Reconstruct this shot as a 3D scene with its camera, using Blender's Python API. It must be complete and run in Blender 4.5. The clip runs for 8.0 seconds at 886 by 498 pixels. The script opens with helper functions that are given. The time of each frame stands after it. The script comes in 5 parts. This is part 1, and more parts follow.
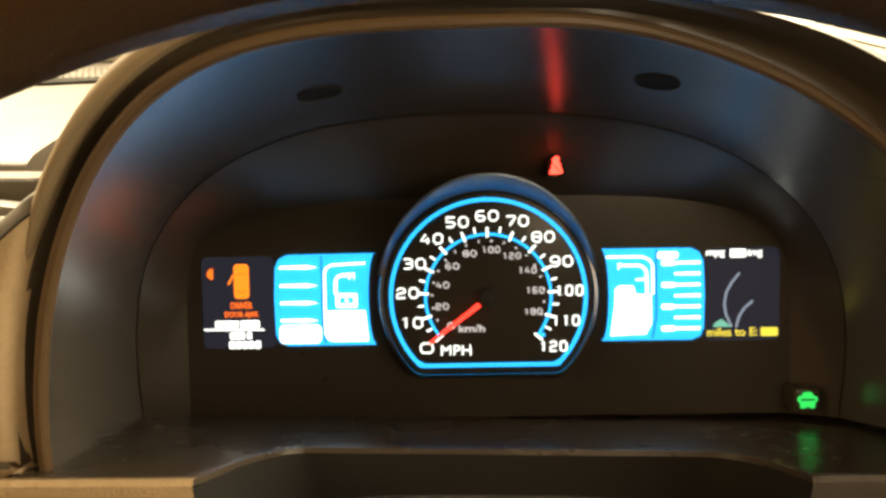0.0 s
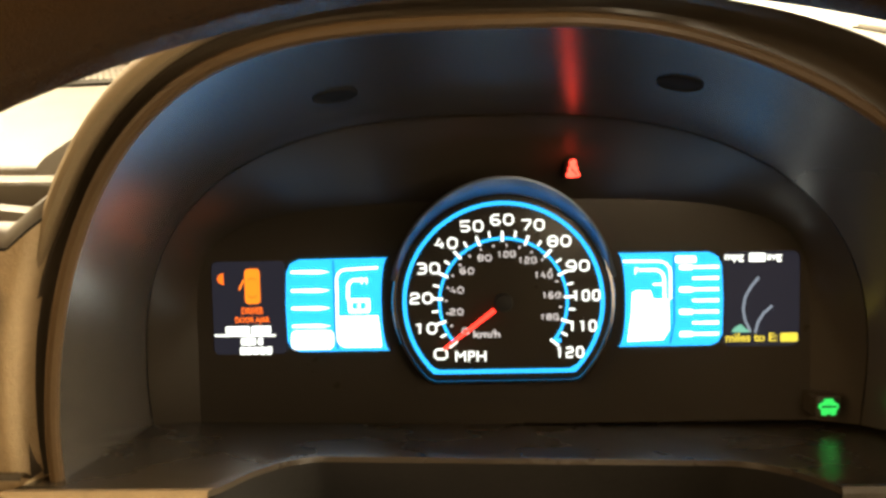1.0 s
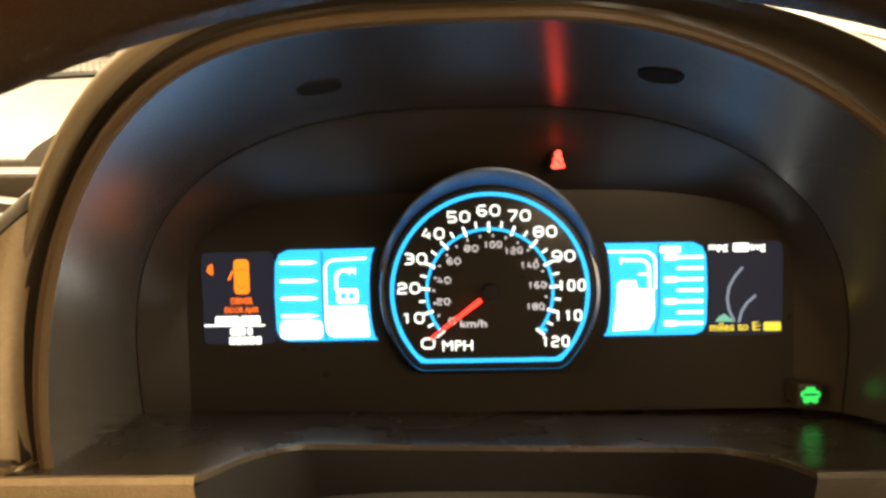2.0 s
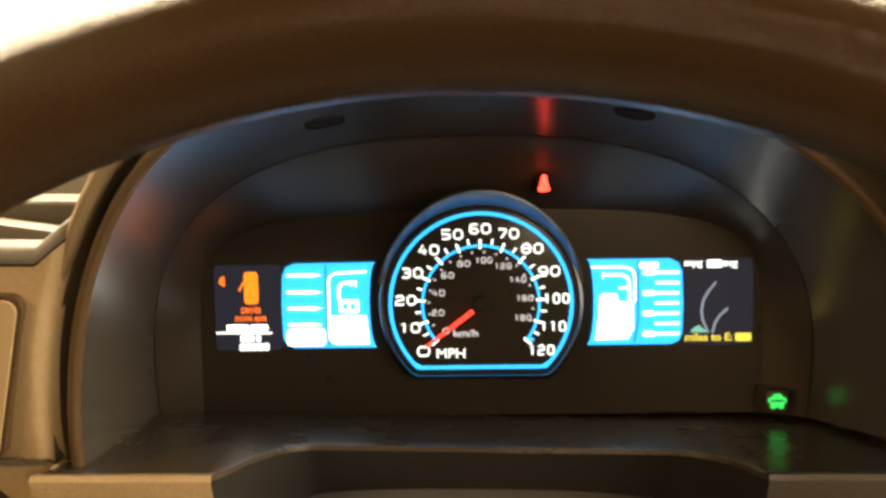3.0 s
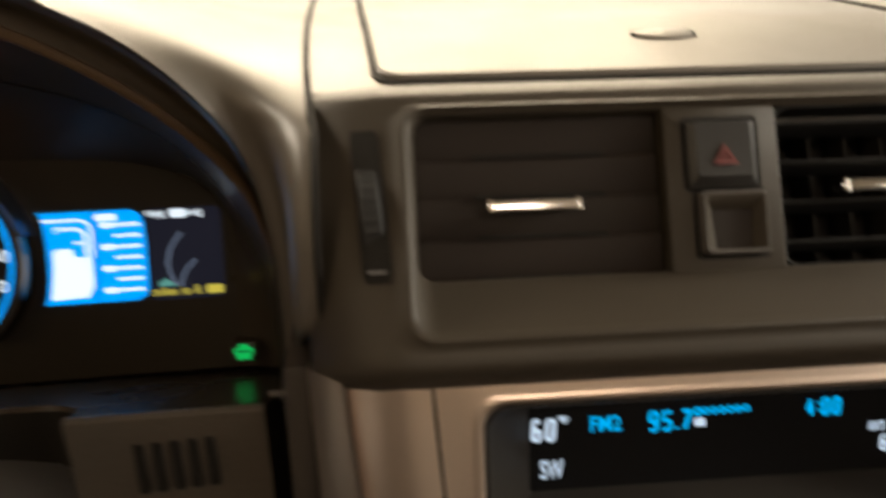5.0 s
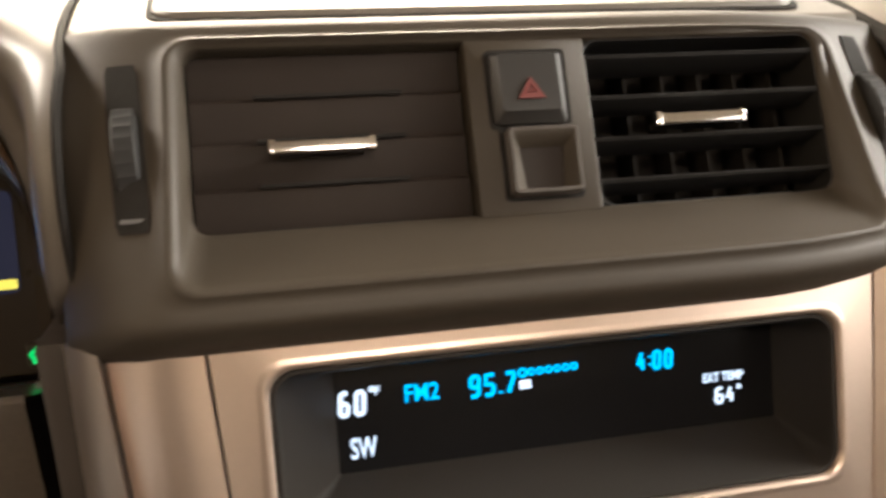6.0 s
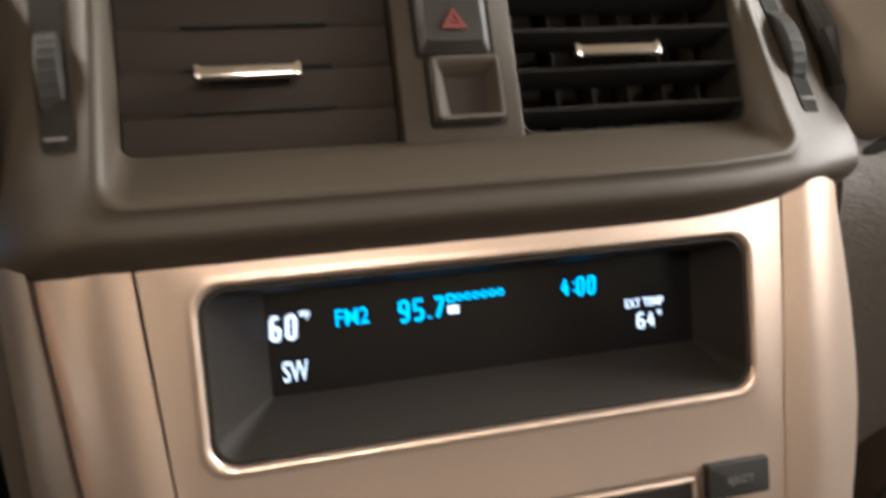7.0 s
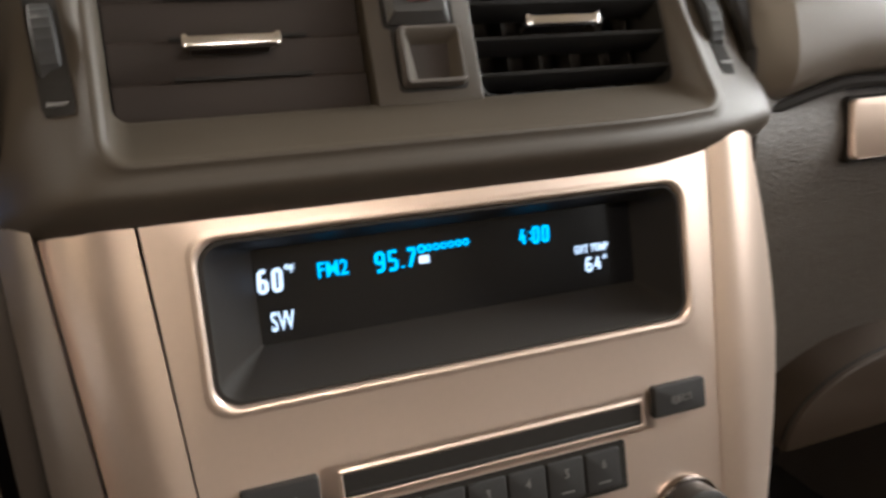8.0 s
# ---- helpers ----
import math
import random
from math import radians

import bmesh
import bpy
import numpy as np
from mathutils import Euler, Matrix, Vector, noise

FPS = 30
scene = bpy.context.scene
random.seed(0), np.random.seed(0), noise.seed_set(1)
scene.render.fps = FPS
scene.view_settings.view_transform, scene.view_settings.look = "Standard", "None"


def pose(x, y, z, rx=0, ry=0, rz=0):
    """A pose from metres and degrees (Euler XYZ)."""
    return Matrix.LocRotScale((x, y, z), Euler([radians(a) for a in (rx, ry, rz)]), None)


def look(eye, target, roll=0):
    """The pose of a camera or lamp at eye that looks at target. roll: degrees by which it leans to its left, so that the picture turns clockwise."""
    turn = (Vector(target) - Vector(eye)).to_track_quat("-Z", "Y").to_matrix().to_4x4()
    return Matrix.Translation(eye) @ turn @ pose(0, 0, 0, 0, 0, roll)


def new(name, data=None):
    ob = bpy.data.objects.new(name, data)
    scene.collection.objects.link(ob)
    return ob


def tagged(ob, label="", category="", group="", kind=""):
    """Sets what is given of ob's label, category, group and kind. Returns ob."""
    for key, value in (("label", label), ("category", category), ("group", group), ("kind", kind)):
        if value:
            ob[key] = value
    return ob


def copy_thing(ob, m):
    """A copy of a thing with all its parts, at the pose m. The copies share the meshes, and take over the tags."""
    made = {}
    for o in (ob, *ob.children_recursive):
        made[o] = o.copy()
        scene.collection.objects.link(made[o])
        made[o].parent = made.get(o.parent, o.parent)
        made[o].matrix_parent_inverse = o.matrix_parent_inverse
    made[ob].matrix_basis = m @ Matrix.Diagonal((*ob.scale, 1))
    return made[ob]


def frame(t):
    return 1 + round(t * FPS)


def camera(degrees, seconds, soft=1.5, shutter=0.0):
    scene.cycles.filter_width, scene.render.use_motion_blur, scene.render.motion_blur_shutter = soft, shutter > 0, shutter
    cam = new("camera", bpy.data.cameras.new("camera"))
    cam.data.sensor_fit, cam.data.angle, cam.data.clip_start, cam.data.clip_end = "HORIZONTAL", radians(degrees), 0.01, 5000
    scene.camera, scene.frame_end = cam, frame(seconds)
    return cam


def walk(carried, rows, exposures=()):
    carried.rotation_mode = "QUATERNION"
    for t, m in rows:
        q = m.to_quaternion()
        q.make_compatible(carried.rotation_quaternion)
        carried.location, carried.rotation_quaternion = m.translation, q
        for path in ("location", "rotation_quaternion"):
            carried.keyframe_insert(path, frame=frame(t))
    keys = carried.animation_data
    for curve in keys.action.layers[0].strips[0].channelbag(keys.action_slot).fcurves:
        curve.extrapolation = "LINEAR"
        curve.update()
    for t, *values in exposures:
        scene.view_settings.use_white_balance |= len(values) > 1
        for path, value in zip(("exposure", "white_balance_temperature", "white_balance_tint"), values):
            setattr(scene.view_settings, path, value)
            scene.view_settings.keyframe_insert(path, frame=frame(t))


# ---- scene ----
cam = camera(59.6, 8.0, soft=3.0, shutter=0.7)
PATH = [
    (0, (0.0128, 0.0558, 1.0935), (-0.0644, 1.0033, 0.7831), -1.44),
    (0.5, (0.0169, 0.0584, 1.0924), (-0.0691, 1.0045, 0.7801), -1.66),
    (1, (0.0057, 0.0620, 1.0930), (-0.0738, 1.0099, 0.7847), -1.52),
    (1.5, (0.0075, 0.0585, 1.0940), (-0.0688, 1.0043, 0.7783), -1.45),
    (2, (0.0118, 0.0585, 1.0939), (-0.0651, 1.0030, 0.7744), -1.54),
    (3.3, (0.0223, 0.0159, 1.1213), (-0.0582, 0.9567, 0.7921), -1.24),
    (3.5, (0.0400, 0.0078, 1.1227), (-0.0249, 0.9549, 0.8084), -1.21),
    (3.6, (0.0694, 0.0105, 1.1238), (-0.0159, 0.9544, 0.8006), -1.35),
    (3.8, (0.1160, 0.0176, 1.1217), (0.0270, 0.9596, 0.7968), -1.75),
    (4, (0.1463, 0.0199, 1.1162), (0.0606, 0.9656, 0.8010), -2.12),
    (4.2, (0.1698, 0.0195, 1.1124), (0.0981, 0.9612, 0.7860), -1.86),
    (4.5, (0.2068, 0.0311, 1.0936), (0.1595, 0.9768, 0.7721), -1.37),
    (4.8, (0.2411, 0.0381, 1.0885), (0.2663, 0.9817, 0.7584), -1.39),
    (5, (0.2535, 0.0428, 1.0779), (0.3284, 0.9835, 0.7470), -0.94),
    (5.2, (0.2584, 0.0525, 1.0606), (0.3805, 0.9881, 0.7293), -0.56),
    (6.3, (0.3015, 0.0575, 1.0365), (0.5131, 0.9920, 0.7502), -1.26),
    (6.5, (0.2996, 0.0511, 1.0315), (0.5269, 0.9797, 0.7381), -1.04),
    (7, (0.3041, 0.0395, 1.0196), (0.5425, 0.9625, 0.7175), -1.07),
    (7.1, (0.3077, 0.0428, 1.0158), (0.5585, 0.9553, 0.6925), -0.85),
    (7.2, (0.3110, 0.0378, 1.0074), (0.5637, 0.9506, 0.6868), -0.90),
    (7.3, (0.3093, 0.0339, 1.0020), (0.5710, 0.9440, 0.6805), -0.75),
    (7.4, (0.3070, 0.0310, 1.0022), (0.5742, 0.9376, 0.6754), -0.78),
    (7.5, (0.3049, 0.0264, 1.0041), (0.5659, 0.9363, 0.6818), -0.99),
    (7.6, (0.2985, 0.0218, 1.0062), (0.5651, 0.9329, 0.6918), -1.05),
    (7.8, (0.2859, 0.0172, 1.0129), (0.5784, 0.9170, 0.6889), -1.12),
    (8, (0.2741, 0.0175, 1.0144), (0.6163, 0.9023, 0.6980), -1.26),
]
EXPOSURES = [(0.0, 0.64, 7700, 6), (3.4, 0.77, 7900, 9), (4.0, -0.18, 6700, 9), (4.5, -0.62, 6450, 10), (5.0, -0.40, 6300, 11), (5.2, -0.2, 6200, 12), (6.3, 0.72, 5900, 14), (7.0, 0.66, 5750, 14), (8.0, 0.54, 5500, 12)]
walk(cam, [(t, look(eye, target, roll)) for t, eye, target, roll in PATH], EXPOSURES)

# ---- world and lights: a parked car at night, lamp light falling in through the windscreen, a weak dome light, and added fill lamps ----
world = bpy.data.worlds.new("night")
scene.world = world
world.use_nodes = True
# warm ambient level, added to lift the darks
world.node_tree.nodes["Background"].inputs[0].default_value = (0.9, 0.75, 0.5, 1)
world.node_tree.nodes["Background"].inputs[1].default_value = 0.24


def area(name, eye, target, size, watts, colour):
    lamp = bpy.data.lights.new(name, "AREA")
    lamp.shape, lamp.size, lamp.size_y = "RECTANGLE", size[0], size[1]
    lamp.energy, lamp.color = watts, colour
    ob = new(name, lamp)
    ob.matrix_world = look(eye, target)
    return ob


area("garage_lamp", (0.35, 1.60, 2.05), (0.25, 0.45, 1.05), (1.2, 0.5), 60.0, (1.0, 0.81, 0.54))
# side and rear: unseen fill lamps added to brighten the driver's end
area("side_fill_lamp", (-0.95, -0.25, 1.60), (-0.10, 0.25, 0.98), (0.5, 0.3), 2.6, (1.0, 0.70, 0.38))
area("rear_fill_lamp", (-1.30, -0.70, 1.50), (-0.15, 0.29, 0.97), (0.6, 0.4), 3.8, (1.0, 0.74, 0.44))
area("dome_light", (0.40, -0.55, 1.43), (0.40, -0.55, 0.9), (0.26, 0.16), 4.3, (1.0, 0.80, 0.58))
# east and west: unseen fill lamps added for the stack, pad and bezel
area("east_fill_lamp", (2.1, 0.15, 1.75), (0.75, 0.32, 1.0), (0.7, 0.4), 50.0, (1.0, 0.92, 0.75))
area("west_fill_lamp", (-1.00, 1.00, 2.10), (0.20, 0.35, 1.0), (0.7, 0.5), 44.0, (1.0, 0.86, 0.65))


# ---- materials ----
def material(name, colour, rough=0.5, metal=0.0, grain=0.0, size=400.0, kind="noise", spread=0.12, spec=0.5, coat=0.0, wear_by=0.07, stretch=None):
    """A procedural surface: base colour with fine and broad variation, and a bump of leather grain or fine noise."""
    m = bpy.data.materials.new(name)
    m.use_nodes = True
    n, l = m.node_tree.nodes, m.node_tree.links
    bsdf = n["Principled BSDF"]
    bsdf.inputs["Roughness"].default_value, bsdf.inputs["Metallic"].default_value = rough, metal
    bsdf.inputs["Specular IOR Level"].default_value = spec
    bsdf.inputs["Coat Weight"].default_value = coat
    co = n.new("ShaderNodeTexCoord")
    broad, fine = n.new("ShaderNodeTexNoise"), n.new("ShaderNodeTexNoise")
    broad.inputs["Scale"].default_value, fine.inputs["Scale"].default_value = 14.0, size
    broad.inputs["Detail"].default_value = 5.0
    add = n.new("ShaderNodeMath")
    add.operation = "ADD"
    ramp = n.new("ShaderNodeMapRange")
    ramp.inputs[1].default_value, ramp.inputs[2].default_value = 0.6, 1.4
    ramp.inputs[3].default_value, ramp.inputs[4].default_value = 1.0 - spread, 1.0 + spread
    mix = n.new("ShaderNodeVectorMath")
    mix.operation = "SCALE"
    mix.inputs[0].default_value = colour
    place = co.outputs["Object"]
    if stretch:
        scaled = n.new("ShaderNodeVectorMath")
        scaled.operation = "MULTIPLY"
        scaled.inputs[1].default_value = stretch
        l.new(place, scaled.inputs[0])
        place = scaled.outputs[0]
    for tex in (broad, fine):
        l.new(place, tex.inputs["Vector"])
    l.new(broad.outputs["Fac"], add.inputs[0])
    l.new(fine.outputs["Fac"], add.inputs[1])
    l.new(add.outputs[0], ramp.inputs[0])
    l.new(ramp.outputs[0], mix.inputs["Scale"])
    l.new(mix.outputs[0], bsdf.inputs["Base Color"])
    wear = n.new("ShaderNodeMapRange")
    wear.inputs[1].default_value, wear.inputs[2].default_value = 0.3, 0.7
    wear.inputs[3].default_value, wear.inputs[4].default_value = max(0.02, rough - wear_by), min(1.0, rough + wear_by)
    l.new(broad.outputs["Fac"], wear.inputs[0])
    l.new(wear.outputs[0], bsdf.inputs["Roughness"])
    if grain:
        bump = n.new("ShaderNodeBump")
        bump.inputs["Strength"].default_value, bump.inputs["Distance"].default_value = grain, 0.0006
        if kind == "leather":
            cell = n.new("ShaderNodeTexVoronoi")
            cell.feature, cell.inputs["Scale"].default_value = "DISTANCE_TO_EDGE", size
            warp = n.new("ShaderNodeTexNoise")
            warp.inputs["Scale"].default_value = size * 0.5
            push = n.new("ShaderNodeMixRGB")
            push.inputs[0].default_value = 0.012
            l.new(place, warp.inputs["Vector"])
            l.new(place, push.inputs[1])
            l.new(warp.outputs["Color"], push.inputs[2])
            l.new(push.outputs[0], cell.inputs["Vector"])
            flat = n.new("ShaderNodeMapRange")
            flat.inputs[2].default_value = 0.25
            l.new(cell.outputs["Distance"], flat.inputs[0])
            l.new(flat.outputs[0], bump.inputs["Height"])
        else:
            l.new(fine.outputs["Fac"], bump.inputs["Height"])
        l.new(bump.outputs["Normal"], bsdf.inputs["Normal"])
    return m


def lit(name, colour, strength):
    """Something that gives off its own light: a display, a lamp, lit figures, an added fill panel."""
    m = bpy.data.materials.new(name)
    m.use_nodes = True
    bsdf = m.node_tree.nodes["Principled BSDF"]
    bsdf.inputs["Base Color"].default_value = (0.006, 0.006, 0.006, 1)
    bsdf.inputs["Specular IOR Level"].default_value = 0.1
    bsdf.inputs["Roughness"].default_value = 0.4
    bsdf.inputs["Emission Color"].default_value = (*colour, 1)
    bsdf.inputs["Emission Strength"].default_value = strength
    return m


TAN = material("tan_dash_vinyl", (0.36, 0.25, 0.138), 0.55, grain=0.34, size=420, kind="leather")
TAN_SMOOTH = material("taupe_plastic", (0.112, 0.095, 0.076), 0.46, grain=0.15, size=2500, spread=0.08)
BEZEL = material("dark_taupe_plastic", (0.047, 0.0380, 0.0275), 0.50, grain=0.2, size=2500, spread=0.08, spec=0.26)
TAN_FRAME = material("smooth_tan_plastic", (0.45, 0.32, 0.185), 0.45, grain=0.12, size=2500, spread=0.06)
# dark copy of the tan vinyl: shade on the right ledge put into colour
LEDGE_SHADED = material("shaded_ledge_vinyl", (0.080, 0.063, 0.046), 0.55, grain=0.3, size=500, kind="leather")
RECESS = material("charcoal_recess_plastic", (0.024, 0.021, 0.018), 0.6, grain=0.1, size=2500, spec=0.2)
TAUPE = material("taupe_grained_vinyl", (0.062, 0.051, 0.041), 0.55, grain=0.34, size=520, kind="leather", stretch=(0.12, 1.0, 1.0))
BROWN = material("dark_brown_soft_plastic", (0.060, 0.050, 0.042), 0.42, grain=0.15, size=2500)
BLACK = material("black_plastic", (0.026, 0.024, 0.022), 0.42, grain=0.1, size=2500, spec=0.35)
GLOSS = material("black_gloss_panel", (0.034, 0.027, 0.020), 0.28, spread=0.02, wear_by=0.008, spec=0.2)
TUNNEL = material("brown_black_sheen_plastic", (0.056, 0.047, 0.038), 0.25, spread=0.02, spec=0.55, wear_by=0.0)
SHELF = material("brown_sheen_plastic", (0.056, 0.042, 0.028), 0.28, grain=0.1, size=1500, spec=0.45)
LENS = material("smoked_lens_plastic", (0.042, 0.033, 0.024), 0.30, spread=0.04, spec=0.14, wear_by=0.01)
GLASS = material("dark_display_glass", (0.008, 0.008, 0.009), 0.15, spread=0.05, spec=0.2)
VENT_BLACK = material("matt_black_plastic", (0.022, 0.021, 0.020), 0.6, grain=0.1, size=2500, spec=0.25)
# blue of the ring's reflection is mixed into this metal colour
BROW = material("ring_lit_brow_metal", (0.16, 0.20, 0.27), 0.36, metal=0.95, spread=0.05)
# near-black whose colour stands for shade in gaps, slots and recesses
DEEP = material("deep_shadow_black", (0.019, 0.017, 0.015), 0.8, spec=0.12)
# tan made lighter to carry the windscreen light along the hood's edge
TAN_RIM_LIT = material("lit_tan_rim_vinyl", (0.21, 0.150, 0.085), 0.5, grain=0.15, size=1500, spread=0.08, spec=0.35)
LIP = material("tan_brown_lip", (0.078, 0.045, 0.020), 0.45, spread=0.08, spec=0.4)
GROOVE = material("dark_brown_groove", (0.052, 0.038, 0.024), 0.38, spread=0.08, spec=0.5)
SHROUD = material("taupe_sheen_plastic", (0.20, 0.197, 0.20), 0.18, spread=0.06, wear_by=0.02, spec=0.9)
LEATHER = material("brown_leather", (0.038, 0.0190, 0.0080), 0.20, grain=0.22, size=900, kind="leather", spec=0.22)
SILVER = material("champagne_metallic_paint", (0.73, 0.59, 0.49), 0.34, metal=0.82, spread=0.02, wear_by=0.01)
# darker copy of the champagne paint, for the shade on the outer strip
SILVER_SHADED = material("shaded_metallic_paint", (0.36, 0.31, 0.27), 0.40, metal=0.8, spread=0.03, wear_by=0.01)
CHROME = material("chrome", (0.80, 0.77, 0.74), 0.14, metal=1.0, spread=0.03)
DARK_CHROME = material("smoked_chrome", (0.22, 0.19, 0.17), 0.18, metal=1.0, spread=0.05)
SLAT = material("brown_vent_plastic", (0.024, 0.0175, 0.0135), 0.6, grain=0.15, size=2500, spec=0.2)
GLOVE = material("brown_glove_box_plastic", (0.032, 0.022, 0.014), 0.6, grain=0.15, size=1500, spec=0.25)
TRIM = material("dark_brown_door_trim", (0.050, 0.040, 0.032), 0.6, grain=0.4, size=500, kind="leather")
LINER = material("tan_headliner", (0.40, 0.33, 0.24), 0.9, grain=0.3, size=900)
PAPER = material("pale_printed_paper", (0.30, 0.27, 0.19), 0.7, spread=0.12)
PRINT_WHITE = material("white_paper_edge", (0.8, 0.78, 0.7), 0.6)
INK = material("dark_ink", (0.10, 0.09, 0.07), 0.7)
RED_PRINT = material("red_print", (0.13, 0.018, 0.014), 0.5)
GREY_PRINT = material("grey_print", (0.11, 0.105, 0.10), 0.5)
CYAN = lit("cyan_backlight", (0.0, 0.36, 1.0), 1.45)
CYAN_DEEP = lit("blue_backlight", (0.0, 0.20, 0.85), 0.9)
WHITE = lit("white_backlight", (0.86, 0.95, 1.0), 1.5)
DIM_WHITE = lit("dim_white_backlight", (0.66, 0.64, 0.70), 0.85)
LIT_BACK = lit("dark_display_glow", (0.22, 0.23, 0.40), 0.055)
RED = lit("red_backlight", (1.0, 0.04, 0.03), 2.3)
RED_LAMP = lit("bright_red_lamp", (1.0, 0.055, 0.04), 3.4)
ORANGE = lit("orange_backlight", (1.0, 0.17, 0.02), 1.1)
AMBER = lit("amber_backlight", (1.0, 0.22, 0.022), 1.2)
YELLOW = lit("yellow_backlight", (0.95, 0.78, 0.10), 0.8)
GREEN = lit("green_backlight", (0.01, 0.62, 0.12), 0.95)
LEAF = lit("pale_green_backlight", (0.25, 0.75, 0.62), 0.55)
ARC = lit("grey_blue_backlight", (0.36, 0.45, 0.62), 0.5)
VFD = lit("cyan_characters", (0.0, 0.44, 0.88), 1.35)
VFD_WHITE = lit("white_characters", (0.72, 0.86, 1.0), 1.15)
# glow of panels added outside the car to brighten trims and reflections
SIDE_GLOW = lit("west_fill_glow", (1.0, 0.90, 0.74), 0.14)
EAST_GLOW = lit("east_fill_glow", (1.0, 0.89, 0.73), 3.4)
WALL_GLOW = lit("front_fill_glow", (1.0, 0.90, 0.69), 2.6)


# ---- building helpers ----
def finish(bm, smooth=35):
    bmesh.ops.remove_doubles(bm, verts=bm.verts, dist=1e-6)
    bmesh.ops.recalc_face_normals(bm, faces=bm.faces)
    for f in bm.faces:
        f.smooth = True
    for e in bm.edges:
        if len(e.link_faces) == 2 and e.calc_face_angle(0) > radians(smooth):
            e.smooth = False
    return bm


def part(name, bm, mat, parent=None, label="", smooth=35):
    """Links a bmesh as one mesh object under a thing or a part, in that one's own axes."""
    finish(bm, smooth)
    me = bpy.data.meshes.new(name)
    bm.to_mesh(me)
    bm.free()
    me.materials.append(mat)
    ob = new(name, me)
    ob.parent = parent
    return tagged(ob, label=label)


def thing(name, label, category, m=None, group="", kind=""):
    ob = new(name)
    ob.empty_display_size = 0.02
    ob.matrix_world = m or Matrix()
    return tagged(ob, label, category, group, kind)


def plane_axes(origin, right, up):
    """A pose whose x runs right, y up the surface and z out of it."""
    u = Vector(right).normalized()
    v = Vector(up)
    v = (v - u * v.dot(u)).normalized()
    w = u.cross(v)
    return Matrix.Translation(origin) @ Matrix((u, v, w)).transposed().to_4x4()


def box(bm, x0, x1, y0, y1, z0, z1, bevel=0.0, seg=2):
    c = ((x0 + x1) / 2, (y0 + y1) / 2, (z0 + z1) / 2)
    got = bmesh.ops.create_cube(bm, size=1, matrix=Matrix.LocRotScale(c, None, (x1 - x0, y1 - y0, z1 - z0)))
    if bevel:
        edges = list({e for v in got["verts"] for e in v.link_edges})
        bmesh.ops.bevel(bm, geom=edges, offset=bevel, segments=seg, affect="EDGES", profile=0.6)
    return bm


def rounded(x0, x1, y0, y1, r, seg=6):
    """A rounded rectangle as a loop of points, counterclockwise from the lower left corner."""
    out = []
    for cx, cy, a in ((x0 + r, y0 + r, 180), (x1 - r, y0 + r, 270), (x1 - r, y1 - r, 0), (x0 + r, y1 - r, 90)):
        out += [(cx + r * math.cos(radians(a + 90 * k / seg)), cy + r * math.sin(radians(a + 90 * k / seg))) for k in range(seg + 1)]
    return out


def loft(bm, rings, closed=True, cap_first=False, cap_last=False):
    """Faces between rings of 3D points of equal count."""
    vs = [[bm.verts.new(p) for p in ring] for ring in rings]
    n = len(vs[0])
    for a, b in zip(vs, vs[1:]):
        for k in range(n if closed else n - 1):
            j = (k + 1) % n
            bm.faces.new((a[k], a[j], b[j], b[k]))
    if cap_first:
        bm.faces.new(vs[0][::-1])
    if cap_last:
        bm.faces.new(vs[-1])
    return bm


def slab(bm, loop, z0, z1, bevel=0.0):
    """A plate from a flat loop, with its front edge eased."""
    cx, cy = sum(p[0] for p in loop) / len(loop), sum(p[1] for p in loop) / len(loop)

    def ring(z, inset):
        out = []
        for x, y in loop:
            d = math.hypot(x - cx, y - cy) or 1
            out.append((x - (x - cx) / d * inset, y - (y - cy) / d * inset, z))
        return out

    rings = [ring(z0, 0), ring(z1 - bevel, 0)] + ([ring(z1 - bevel * 0.3, bevel * 0.3), ring(z1, bevel)] if bevel else [ring(z1, 0)])
    return loft(bm, rings, cap_first=True, cap_last=True)


def tube(bm, points, r, n=10, closed=False, flat=1.0, ref=None):
    """A round bar along 3D points."""
    pts = [Vector(p) for p in points]
    rings = []
    for k, p in enumerate(pts):
        a = pts[k - 1] if (k or closed) else p
        b = pts[(k + 1) % len(pts)] if (k + 1 < len(pts) or closed) else p
        d = (b - a).normalized()
        side = d.cross(Vector(ref) if ref else Vector((0, 0, 1)) if abs(d.z) < 0.9 else Vector((1, 0, 0))).normalized()
        up = side.cross(d)
        rings.append([p + side * r * math.cos(2 * math.pi * i / n) + up * r * flat * math.sin(2 * math.pi * i / n) for i in range(n)])
    if closed:
        rings.append(rings[0])
    return loft(bm, rings, cap_first=not closed, cap_last=not closed)


def band(bm, outer, inner, z0, z1):
    """A flat ring between two loops of equal count."""
    a = [(x, y, z1) for x, y in outer]
    b = [(x, y, z1) for x, y in inner]
    c = [(x, y, z0) for x, y in inner]
    d = [(x, y, z0) for x, y in outer]
    return loft(bm, [d, a, b, c, d])


